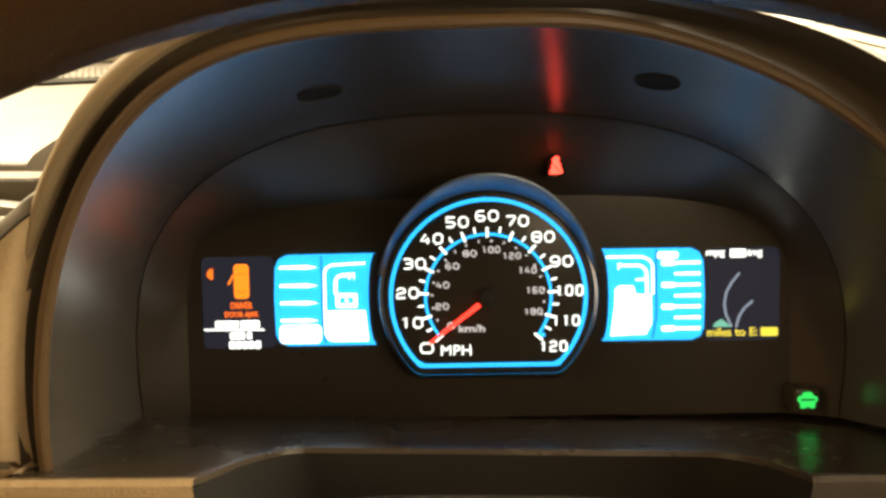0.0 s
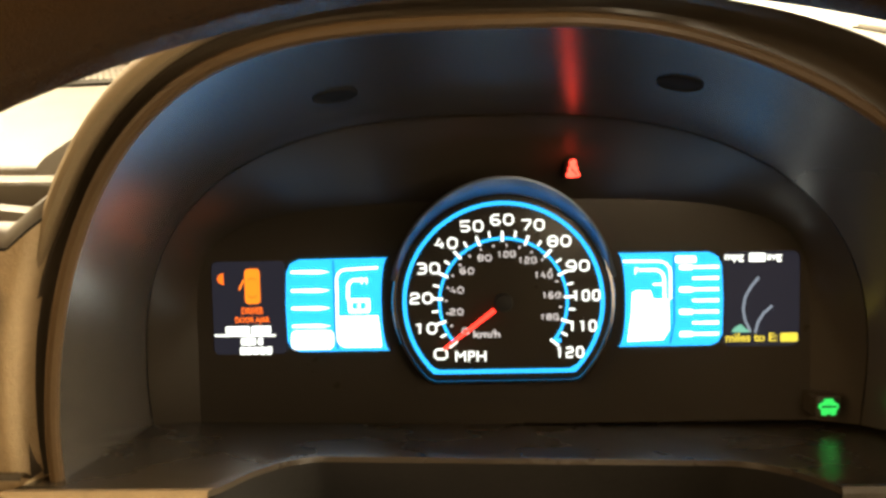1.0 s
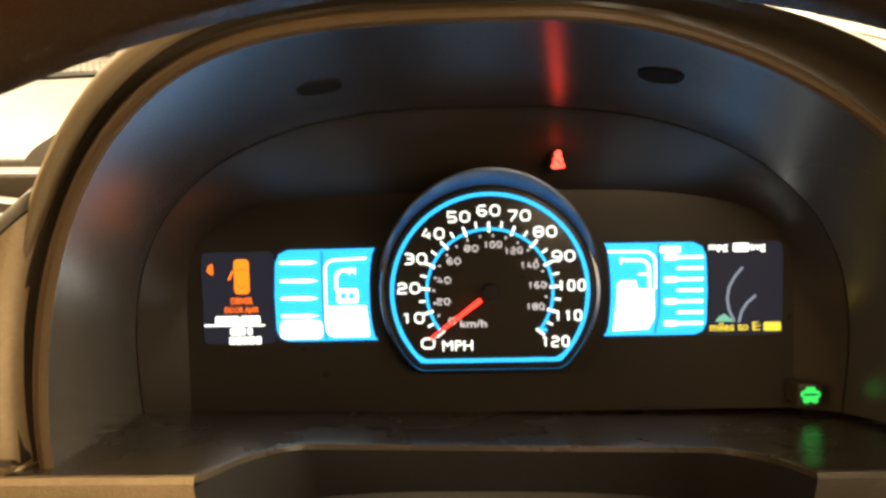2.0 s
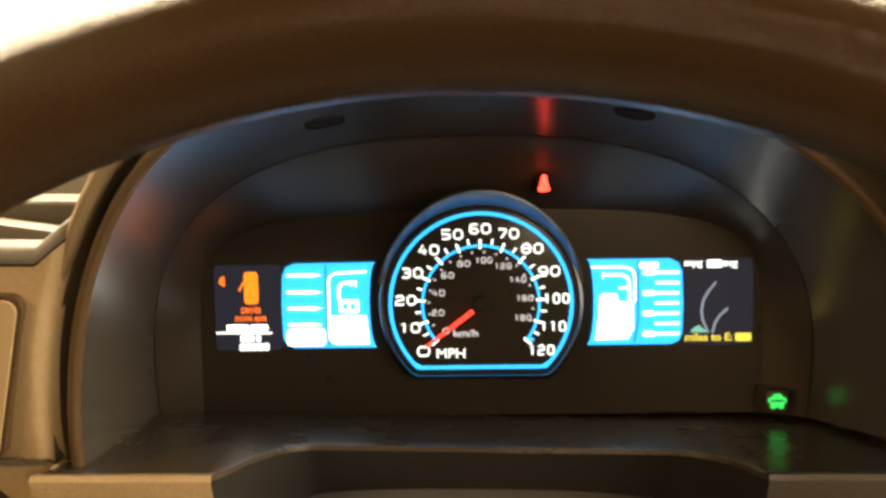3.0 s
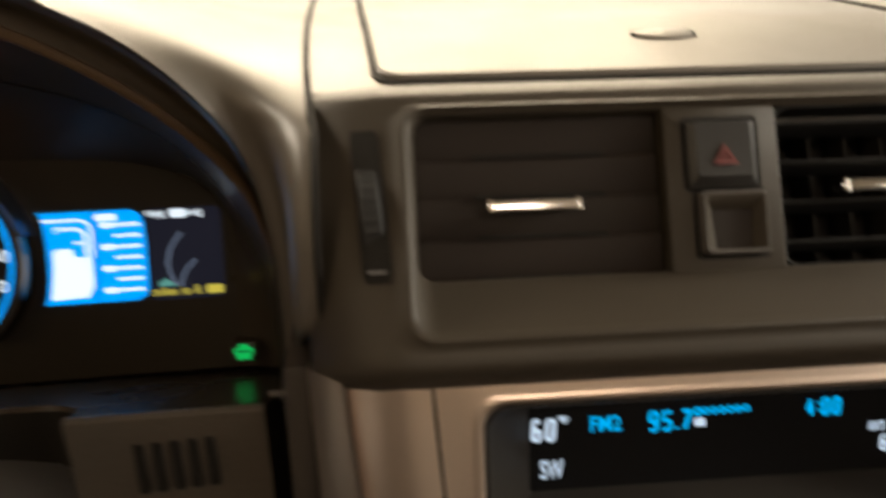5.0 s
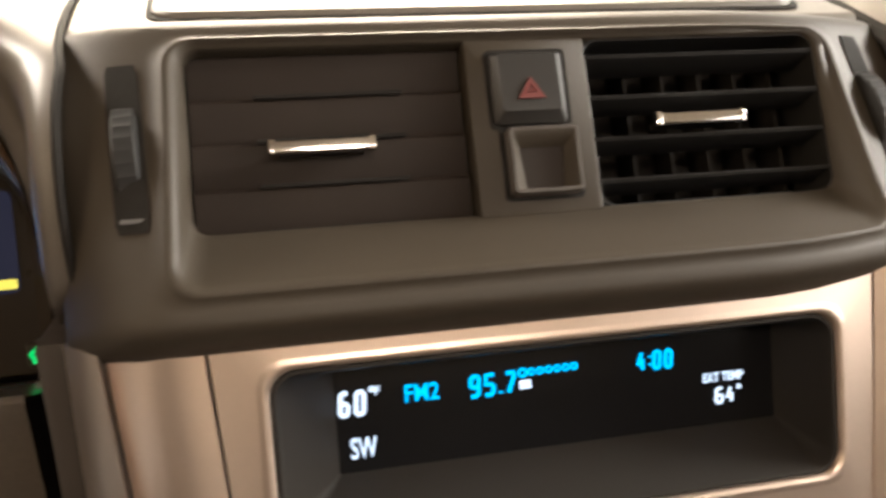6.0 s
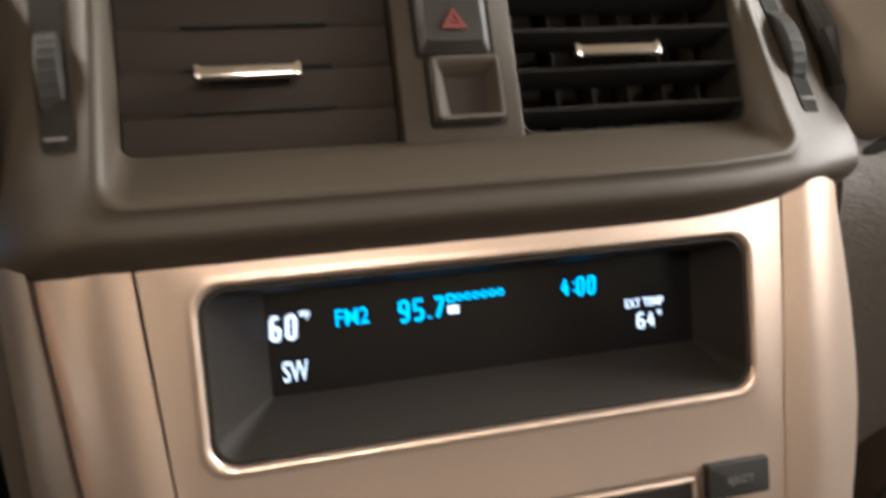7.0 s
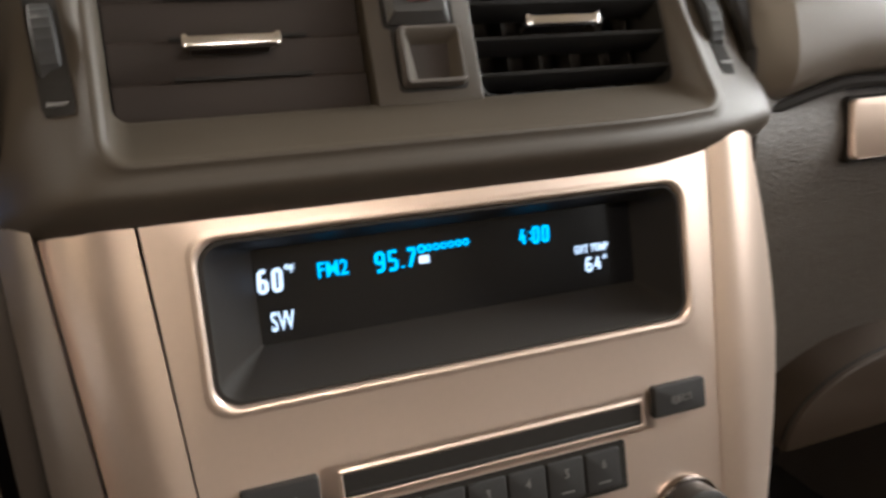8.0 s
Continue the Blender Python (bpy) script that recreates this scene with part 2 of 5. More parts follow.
def stroke(bm, points, width, z0, z1):
    """A flat line of constant width along 2D points."""
    left, right = [], []
    for k, (x, y) in enumerate(points):
        ax, ay = points[max(0, k - 1)]
        bx, by = points[min(len(points) - 1, k + 1)]
        d = math.hypot(bx - ax, by - ay) or 1
        nx, ny = -(by - ay) / d * width / 2, (bx - ax) / d * width / 2
        left.append((x + nx, y + ny))
        right.append((x - nx, y - ny))
    rings = [[(*l, z0), (*l, z1), (*r, z1), (*r, z0)] for l, r in zip(left, right)]
    return loft(bm, rings, cap_first=True, cap_last=True)


def arc(cx, cy, r, a0, a1, n=24):
    return [(cx + r * math.cos(radians(a0 + (a1 - a0) * k / n)), cy + r * math.sin(radians(a0 + (a1 - a0) * k / n))) for k in range(n + 1)]


def writing(name, text, height, x, y, z, mat, parent, width=None, turn=0.0, label="", bold=0.012):
    """Letters as a thin mesh centred at x, y, drawn as wide and high as given."""
    cu = bpy.data.curves.new(name, "FONT")
    cu.body, cu.extrude, cu.resolution_u, cu.offset = text, 0.02, 3, bold
    tmp = bpy.data.objects.new(name, cu)
    me = bpy.data.meshes.new_from_object(tmp)
    bm = bmesh.new()
    bm.from_mesh(me)
    bmesh.ops.remove_doubles(bm, verts=bm.verts, dist=1e-4)
    bm.to_mesh(me)
    bm.free()
    bpy.data.objects.remove(tmp)
    bpy.data.curves.remove(cu)
    co = np.array([v.co[:] for v in me.vertices])
    lo, hi = co.min(0), co.max(0)
    sy = height / (hi[1] - lo[1])
    sx = width / (hi[0] - lo[0]) if width else sy
    # one mesh for each letter
    owner = list(range(len(co)))

    def root(k):
        while owner[k] != k:
            owner[k] = owner[owner[k]]
            k = owner[k]
        return k

    for e in me.edges:
        owner[root(e.vertices[0])] = root(e.vertices[1])
    groups = {}
    for k in range(len(co)):
        groups.setdefault(root(k), []).append(k)
    spans = sorted((co[g, 0].min(), co[g, 0].max(), g) for g in groups.values())
    letters = []
    for x0, x1, g in spans:
        if letters and x0 < letters[-1][0] - 0.02:
            letters[-1] = (max(letters[-1][0], x1), letters[-1][1] + g)
        else:
            letters.append((x1, g))
    middle, out = (lo + hi) / 2, None
    for _, g in letters:
        index = {v: n for n, v in enumerate(g)}
        verts = [((co[v][0] - middle[0]) * sx, (co[v][1] - middle[1]) * sy, co[v][2] * 0.01) for v in g]
        faces = [[index[v] for v in f.vertices] for f in me.polygons if f.vertices[0] in index]
        one = bpy.data.meshes.new(name)
        one.from_pydata(verts, [], faces)
        one.materials.append(mat)
        out = new(name, one)
        out.parent = parent
        out.matrix_local = pose(x, y, z, 0, 0, turn)
        tagged(out, label=label)
    bpy.data.meshes.remove(me)
    return out


def digit_lines(d, w, h):
    """The strokes of a squared figure in a box w wide and h high."""
    c, m = min(w, h) * 0.26, h * 0.52
    zero = [(c, 0), (w - c, 0), (w, c), (w, h - c), (w - c, h), (c, h), (0, h - c), (0, c), (c, 0), (w - c, 0)]
    return {
        "0": [zero], "8": [zero, [(0, m), (w, m)]], "1": [[(w * 0.20, h * 0.86), (w * 0.58, h), (w * 0.58, 0)]],
        "2": [[(0, h - c), (c, h), (w - c, h), (w, h - c), (w, m + c * 0.4), (w - c, m), (c, m - c * 0.2), (0, m - c), (0, 0), (w, 0)]],
        "3": [[(0, h), (w - c, h), (w, h - c), (w, m + c * 0.6), (w - c * 0.6, m), (w, m - c * 0.6), (w, c), (w - c, 0), (0, 0)], [(w * 0.3, m), (w - c * 0.5, m)]],
        "4": [[(w * 0.55, h), (0, h * 0.32), (w, h * 0.32)], [(w * 0.76, h * 0.62), (w * 0.76, 0)]],
        "5": [[(w, h), (0, h), (0, m), (w - c, m), (w, m - c), (w, c), (w - c, 0), (0, 0)]],
        "6": [[(w * 0.9, h), (c, h), (0, h - c), (0, c), (c, 0), (w - c, 0), (w, c), (w, m - c), (w - c, m), (0, m)]],
        "7": [[(0, h), (w, h), (w, h * 0.82), (w * 0.35, 0)]],
        "9": [[(w * 0.1, 0), (w - c, 0), (w, c), (w, h - c), (w - c, h), (c, h), (0, h - c), (0, m), (c, m - c * 0.6), (w, m - c * 0.6)]],
        ".": [[(w * 0.5, 0), (w * 0.5, h * 0.10)]], ":": [[(w * 0.5, h * 0.22), (w * 0.5, h * 0.32)], [(w * 0.5, h * 0.68), (w * 0.5, h * 0.78)]],
    }[d]


def figures(name, text, height, x, y, z, mat, parent, width, thick=0.17, gap=0.22, slant=0.0):
    """A number in squared figures centred at x, y, one mesh for each figure."""
    line = height * thick
    share = [0.22 if d in ".:" else 1.0 for d in text]
    space = gap * height * (len(text) - 1)
    unit = (width - space) / sum(share)
    at = x - width / 2
    for d, s in zip(text, share):
        bm = bmesh.new()
        for points in digit_lines(d, max(unit * s - line, line * 0.2), height - line):
            stroke(bm, [(at + line / 2 + px + slant * (py - height / 2), y - height / 2 + line / 2 + py) for px, py in points], line, z, z + 0.0004)
        part(name, bm, mat, parent)
        at += unit * s + gap * height




rng = random.Random(7)

# ---- the cabin shell: roof, doors, floor and back, plain, and glowing fill panels added outside the glass ----
LEFT, RIGHT, BACK, FRONT = -0.36, 1.13, -1.35, 0.80


def wall(name, label, x0, x1, y0, y1, z0, z1, mat, category="wall"):
    bm = box(bmesh.new(), x0, x1, y0, y1, z0, z1)
    return tagged(part(name, bm, mat), label, category, kind="structure")


wall("floor", "dark carpeted car floor", LEFT - 0.03, RIGHT + 0.03, BACK, 0.95, 0.27, 0.30, DEEP, "floor")
wall("wall_south", "beige cloth rear of the cabin", LEFT, RIGHT, BACK - 0.03, BACK, 0.92, 1.46, LINER)
wall("wall_south_low", "dark brown lower rear of the cabin", LEFT, RIGHT, BACK - 0.03, BACK, 0.30, 0.92, TRIM)
wall("wall_west", "beige pillar and side ahead of the open driver's door", LEFT - 0.03, LEFT, 0.34, 0.46, 0.30, 1.10, LINER)
wall("wall_west_rear", "dark brown side of the cabin behind the driver's door", LEFT - 0.03, LEFT, BACK, -0.70, 0.30, 1.46, TRIM)
wall("wall_west_sill", "dark brown driver's door below its window", LEFT - 0.03, LEFT, -0.70, 0.34, 0.30, 0.94, TRIM)
wall("wall_west_front", "dark kick panel beside the driver's footwell", LEFT - 0.03, LEFT, 0.46, 0.80, 0.30, 1.0, TRIM)
wall("wall_east_front", "dark kick panel beside the passenger footwell", RIGHT, RIGHT + 0.03, 0.46, 0.80, 0.30, 0.93, TRIM)
wall("backdrop_west", "glowing fill panel added beyond the open door", -3.2, -3.15, -4.0, 3.2, -0.5, 3.5, SIDE_GLOW)
wall("wall_east", "dark brown passenger door below its window", RIGHT, RIGHT + 0.03, BACK, 0.46, 0.30, 0.97, TRIM)
wall("wall_east_rear", "beige pillar behind the passenger window", RIGHT, RIGHT + 0.03, BACK, -1.20, 0.97, 1.46, LINER)
wall("backdrop_east", "glowing fill panel added beyond the passenger window", 3.4, 3.45, -4.0, 3.2, -0.5, 3.5, EAST_GLOW)
wall("ceiling", "beige woven headliner", LEFT - 0.03, RIGHT + 0.03, BACK, 0.28, 1.46, 1.49, LINER, "ceiling")
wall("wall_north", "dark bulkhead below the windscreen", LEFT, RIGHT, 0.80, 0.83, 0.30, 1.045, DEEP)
wall("backdrop", "bright glowing fill panel added beyond the windscreen", -6, 7, 3.2, 3.25, -0.5, 4.5, WALL_GLOW, "wall")


# ---- dashboard skins ----
def eased(profile):
    """A smooth line through the corners of a profile."""
    pts = []
    for (ay, az), (by, bz), (cy, cz), (dy, dz) in zip([profile[0]] + profile[:-2], profile[:-1], profile[1:], profile[2:] + [profile[-1]]):
        for k in range(6):
            t = k / 6
            w = (-0.5 * t + t * t - 0.5 * t**3, 1 - 2.5 * t * t + 1.5 * t**3, 0.5 * t + 2 * t * t - 1.5 * t**3, -0.5 * t * t + 0.5 * t**3)
            pts.append((w[0] * ay + w[1] * by + w[2] * cy + w[3] * dy, w[0] * az + w[1] * bz + w[2] * cz + w[3] * dz))
    return pts + [profile[-1]]


def skin(name, profile, x0, x1, mat, parent, label="", n=2, bulge=None, deep=True, bend=None):
    """A surface swept along x through a rounded profile of (y, z), with a closed back."""
    pts = eased(profile)
    rings = []
    for k in range(n + 1):
        x = x0 + (x1 - x0) * k / n
        dy, dz = bulge(x) if bulge else (0, 0)
        rings.append([(x + (bend(x, y) if bend else 0), y + dy, z + dz) for y, z in pts] + [(x, pts[-1][0], pts[-1][1] - 0.03), (x, max(pts[-1][0], pts[0][0] + 0.05) if deep else pts[0][0] + 0.03, pts[0][1])])
    bm = loft(bmesh.new(), rings, cap_first=True, cap_last=True)
    return part(name, bm, mat, parent, label)


dashboard = thing("dashboard", "tan and taupe moulded vinyl car dashboard with seams", "dashboard")
# the strip right of the instrument hood, rounding over its shoulder to the windscreen
SEAM = [(0.316, 0.949), (0.303, 0.957), (0.299, 0.975), (0.303, 1.0), (0.318, 1.0225), (0.345, 1.0368), (0.385, 1.0475), (0.45, 1.0575), (0.60, 1.066), (0.72, 1.066), (0.79, 1.05)]
# the top over the middle of the dashboard
TOP = [(0.344, 1.020), (0.347, 1.034), (0.357, 1.0385), (0.40, 1.049), (0.45, 1.056), (0.60, 1.066), (0.72, 1.066), (0.79, 1.05)]


def flare(x, y):
    """How far the middle section widens towards the driver's side as it nears the windscreen."""
    return -0.020 * max(0, (y - 0.325) / 0.375) ** 0.6 * min(1, max(0, (0.531 - x) / 0.2995))


skin("centre_top", TOP, 0.2315, 0.5310, TAN_SMOOTH, dashboard, bend=flare)
def pad_rise(x):
    """The pad's lower edge climbs away from the middle of the dashboard and its end rounds back."""
    return 0.016 * max(0, 1 - (x - 0.54) / 0.012) ** 2, 0.016 * min(1, max(0, (x - 0.5400) / 0.06)) ** 0.8


# the passenger's padded top and the grained panel below it
skin("passenger_pad", [(0.325, 0.953), (0.305, 0.956), (0.296, 0.968), (0.297, 0.985), (0.306, 1.006), (0.325, 1.026), (0.36, 1.038), (0.45, 1.054), (0.60, 1.064), (0.72, 1.064), (0.79, 1.05)], 0.5400, RIGHT, TAN_SMOOTH, dashboard, n=32,
     bulge=pad_rise)
skin("passenger_panel", [(0.36, 0.752), (0.352, 0.76), (0.334, 0.83), (0.316, 0.90), (0.310, 0.940), (0.318, 0.970)], 0.5420, RIGHT, TAUPE, dashboard, "taupe vinyl panel with a coarse leather grain", n=16,
     bulge=lambda x: (-0.012 * max(0, 1 - (x - 0.5345) / 0.10), 0.0))
part("pad_seam", tube(bmesh.new(), [(x, 0.3065 + pad_rise(x)[0] * 0.5, 0.9515 + pad_rise(x)[1]) for x in [0.540 + 0.59 * k / 60 for k in range(61)]], 0.0032, 8), DEEP, dashboard, "dark seam below the pad")
part("stack_gap", box(bmesh.new(), 0.5325, 0.5415, 0.322, 0.40, 0.62, 0.958), DEEP, dashboard, "dark gap beside the centre stack")
part("pad_gap", tube(bmesh.new(), [(0.5385, y + 0.010, z) for y, z in ((0.325, 0.950), (0.302, 0.956), (0.296, 0.968), (0.297, 0.985), (0.306, 1.006), (0.325, 1.026), (0.36, 1.038), (0.45, 1.054), (0.60, 1.064))], 0.0040, 8), DEEP, dashboard, "dark gap beside the pad")
# the driver's left end: grained face, then the top falling away to the door
skin("driver_end_top", [(0.360, 1.012), (0.359, 1.027), (0.364, 1.0325), (0.38, 1.036), (0.45, 1.046), (0.60, 1.0535), (0.74, 1.054), (0.79, 1.04)], LEFT, -0.186, TAN_SMOOTH, dashboard)
skin("hood_rear_top", [(0.50, 1.02), (0.505, 1.045), (0.52, 1.056), (0.60, 1.066), (0.72, 1.066), (0.79, 1.05)], -0.187, 0.205, TAN_SMOOTH, dashboard)

# lid in the middle of the top, with a dark gap round it and a small oval sensor
def lid_plate(inset, low, high, bevel):
    """A plate with rounded corners that follows the curve of the top."""
    line = [p for p in eased(TOP) if p[0] > 0.346]
    loop = rounded(0.2580 + inset, 0.5120 - inset, 0.3570 + inset, 0.6300 - inset, 0.010, 8)
    fine = [(ax + (bx - ax) * k / 8, ay + (by - ay) * k / 8) for (ax, ay), (bx, by) in zip(loop, loop[1:] + loop[:1]) for k in range(8)]
    loop, cx, cy = [(x + flare(x, y), y) for x, y in fine], 0.385, 0.4935
    rings = []
    for s, z in ((1, low), (1, high - bevel), (0.994, high), (0.8, high), (0.6, high), (0.4, high), (0.2, high)):
        rings.append([(cx + (x - cx) * s, cy + (y - cy) * s, z + float(np.interp(cy + (y - cy) * s, [p[0] for p in line], [p[1] for p in line]))) for x, y in loop])
    return loft(bmesh.new(), rings, cap_last=True)


lid = part("centre_lid", lid_plate(0.0, -0.004, 0.0032, 0.0012), TAN_SMOOTH, dashboard, "smooth lid with a dark gap round it")
part("gap", lid_plate(-0.0022, -0.006, 0.0012, 0.0003), DEEP, lid, "dark gap")
sensor = thing("light_sensor", "small oval tan sensor cap set in the dashboard lid", "sensor", plane_axes((0.384, 0.3985, 1.0518), (1, 0, 0), (0, 1, 0.24)))
part("rim", tube(bmesh.new(), [(0.0145 * math.cos(a * math.pi / 16), 0.0085 * math.sin(a * math.pi / 16), 0.0005) for a in range(-2, 19)], 0.0007, 6), DEEP, sensor)
part("cap", slab(bmesh.new(), [(0.0138 * math.cos(a * math.pi / 16), 0.008 * math.sin(a * math.pi / 16)) for a in range(32)], -0.003, 0.0016, 0.0012), TAN_SMOOTH, sensor)

# slots of the windscreen demister along the rear of the top
for x0, x1 in ((0.05, 0.155), (0.19, 0.215)):
    grille = thing("demister_grille", "dark narrow demister slot in the rear of the dashboard top", "grille", pose(0, 0, 0), group="demister slots")
    part("slot", box(bmesh.new(), x0, x1, 0.655, 0.667, 1.050, 1.0680), DEEP, grille)
    part("frame", box(bmesh.new(), x0 - 0.004, x1 + 0.004, 0.668, 0.676, 1.050, 1.0675, 0.001), TAN_SMOOTH, grille)
nozzle = thing("washer_nozzle", "small dark nozzle at the foot of the windscreen", "nozzle", pose(0.150, 0.742, 1.062))
part("body", slab(bmesh.new(), rounded(-0.004, 0.004, -0.004, 0.004, 0.003), 0, 0.006, 0.002), DEEP, nozzle)

# ---- instrument hood: outer shell, dark groove, rounded lip and the tunnel to the instruments ----
PANEL = plane_axes((0.0, 0.452, 0.936), (1, 0.06, 0), (0, 0.26, 1))


def arch_point(th, grow, cx, left, right, foot, high, xl, zl, xr, zr, y0, yl, yr, yz, bulge):
    """A point of a lopsided arch in front of the instruments; th runs from the right foot over the top to the left foot."""
    c, s = math.cos(th), math.sin(th)
    g = 1 + (bulge if c < 0 else 0) * math.sin(2 * th) ** 2
    x = cx + (-(left + grow) * abs(c) ** xl if c < 0 else (right + grow) * abs(c) ** xr) * g
    z = foot + (high + grow) * abs(s) ** (zl if c < 0 else zr) * g
    y = y0 + (yl if x < 0 else yr) * x + yz * (z - 0.925)
    return Vector((x - 0.011 * max(0, 1 - th / 0.55) ** 1.5, y, z - 0.026 * max(0, 1 - th / 0.45) ** 1.2))


def driver_arch(th, grow):
    """The arch as it stands on the driver's side."""
    return arch_point(th, grow, 0.0195, 0.178, 0.184, 0.925, 0.160, 0.50, 1.25, 0.909, 0.909, 0.308, 0.06, 0.06, 0.0, 0.0)


def blend(th):
    w = min(1, max(0, (2.0 - th) / 0.9))
    return w * w * (3 - 2 * w)


def front_arch(th, grow=0.0):
    """The hood's mouth, where the tunnel begins."""
    inner = arch_point(th, grow, 0.0234, 0.1915, 0.1931, 0.9253, 0.1577, 0.6134, 1.2968, 1.1127, 1.0149, 0.3373, 0.0992, 0.1765, -0.0487, 0.0389)
    return driver_arch(th, grow).lerp(inner, blend(th))


def rim_arch(th, grow=0.0):
    """The hood's outer edge, standing nearer to the driver than the mouth."""
    outer = arch_point(th, grow, 0.0192, 0.1952, 0.1981, 0.9279, 0.1655, 0.4398, 1.1594, 0.8379, 0.811, 0.308, -0.0046, 0.1713, 0.034, -0.0192)
    return driver_arch(th, grow + 0.0134).lerp(outer, blend(th))


def back_arch(th, grow=0.0, out=0.0):
    """The line where the tunnel meets the dark mask round the instruments."""
    c, s = math.cos(th), math.sin(th)
    y = -0.067 + (0.1623 + grow) * abs(s) ** (0.6775 if c < 0 else 0.6933)
    return PANEL @ Vector((0.0036 + (0.1875 + grow) * math.copysign(abs(c) ** (0.7335 if c < 0 else 0.8608), c), y, 0.0128 + 0.231 * (y + 0.06) + out))


def crease(th):
    """The edge of the flat face that carries the dial and the displays."""
    c, s = math.cos(th), math.sin(th)
    return PANEL @ Vector((0.0036 + 0.166 * math.copysign(abs(c) ** 0.6, c), -0.067 + 0.122 * abs(s) ** 0.24, 0.0))


ARCH = [math.pi * (k / 72) for k in range(73)]


def tunnel_point(th, t):
    """A point of the hood's inner wall: t runs from the mouth to the mask."""
    return front_arch(th).lerp(back_arch(th), t) + Vector((0, 0, 0.003 * math.sin(math.pi * t) * abs(math.sin(th))))


hood = thing("instrument_hood", "brown hooded binnacle arching over the instruments", "instrument hood")
rings = []
for k in range(13):
    t = k / 12
    rings.append([tunnel_point(th, t) for th in ARCH])
part("tunnel", loft(bmesh.new(), rings, closed=False), TUNNEL, hood, "dark brown inner wall of the hood")
part("inner_lip", tube(bmesh.new(), [front_arch(th, 0.0016) + Vector((0, -0.001, 0)) for th in ARCH], 0.0025, 10, ref=(0, 1, 0)), LIP, hood, "thin rounded brown lip")


def lip_share(th):
    """The outer lip runs out towards the middle of the dashboard and down beside the driver's vent."""
    w = min(1, max(0.001, (th - 1.35) / 0.5), max(0.001, (2.75 - th) / 0.4))
    return w * w * (3 - 2 * w)


rings = []
for k in range(7):
    t = k / 6
    rings.append([front_arch(th, 0.003).lerp(rim_arch(th, -0.0005 - 0.0045 * lip_share(th)), t) + Vector((0, 0.006 * math.sin(math.pi * min(1, t * 1.2)) * (1 - 0.55 * lip_share(th)) + 0.0025 * lip_share(th) * t, 0)) for th in ARCH])
part("groove", loft(bmesh.new(), rings, closed=False), GROOVE, hood, "dark brown groove between two lips")
rings = []
for grow, back in ((-0.0052, 0.007), (-0.0050, -0.0005), (-0.0043, -0.0026), (-0.0026, -0.0034), (-0.0006, -0.0028), (0.0010, -0.0008), (0.0022, 0.0030), (0.0026, 0.0080)):
    rings.append([rim_arch(th, grow * lip_share(th)) + Vector((0, 0.002 + (back - 0.002) * lip_share(th), 0)) for th in ARCH[30:]])
part("outer_lip", loft(bmesh.new(), rings, closed=False), TAN_RIM_LIT, hood, "rounded tan outer lip, lightened for windscreen light")
rings = []
for grow, drop, back in ((0.0006, 0, 0.005), (0.0032, 0.0, 0.016), (0.0110, 0.003, 0.06), (0.0190, 0.008, 0.11), (0.0190, 0.018, 0.17), (0.015, 0.032, 0.25)):
    rings.append([rim_arch(th, min(grow, 0.004) + max(0, grow - 0.004) * min(1, max(0, (th - 2.0) / 0.5))) + Vector((0, back, -0.0005 - drop * abs(math.sin(th)))) for th in ARCH[33:]])
part("shell", loft(bmesh.new(), rings, closed=False), TAN_SMOOTH, hood, "tan outer skin")
# discs raised off the tunnel, coloured dark as the shade of screw recesses
for th, t in ((1.8155, 0.60), (1.2486, 0.48)):
    p = tunnel_point(th, t)
    along, across = (tunnel_point(th, t + 0.03) - p).normalized(), (tunnel_point(th - 0.03, t) - p).normalized()
    bm = bmesh.new()
    loft(bm, [[(r * math.cos(k * math.pi / 12), r * 0.92 * math.sin(k * math.pi / 12), z) for k in range(24)] for r, z in ((0.0098, -0.0004), (0.0093, 0.0010), (0.0086, 0.0011), (0.0080, 0.0005), (0.0042, 0.0003))], cap_last=True)
    ob = part("screw_recess_disc", bm, DEEP, hood, "raised dark disc standing for the shade of a screw recess")
    ob.matrix_local = plane_axes(p, across, along) if across.cross(along).z < 0 else plane_axes(p, -across, along)

# the driver's end beside the hood: a grained face, its rolled top edge, and the gap behind it
EDGE = [rim_arch(math.pi * (0.5 + 0.5 * k / 60), -0.0040) for k in range(61)][::-1]


def hood_side(z):
    """Where the hood's outer edge stands at a height."""
    return float(np.interp(z, [p.z for p in EDGE], [p.x for p in EDGE])) if z > 0.925 else EDGE[0].x


def end_top(x):
    return 1.0165 + 1.15 * max(0, x + 0.1595)


rows, rings = [(0.70, 0.33), (0.76, 0.315), (0.86, 0.299), (0.94, 0.2935), (0.985, 0.2925), (1.017, 0.2950)], []
across = [0, 0.3, 0.6, 0.8, 0.9] + [0.93 + 0.07 * k / 14 for k in range(15)]
for k in range(41):
    f = k / 40
    z0 = 0.70 + 0.317 * f
    ring = []
    for u in across:
        x = LEFT + (hood_side(z0) - LEFT) * u
        z = z0 + (end_top(x) - 1.017) * f**10
        x = LEFT + (hood_side(z) - LEFT) * u
        d = hood_side(z) - x
        ring.append((x, float(np.interp(z0, [r[0] for r in rows], [r[1] for r in rows])) + 0.0075 * max(0, 1 - d / 0.008) ** 2, z))
    rings.append(ring)
brim = rings[-1]
part("driver_end_face", loft(bmesh.new(), rings, closed=False), TAN, dashboard, "tan vinyl face with leather grain")
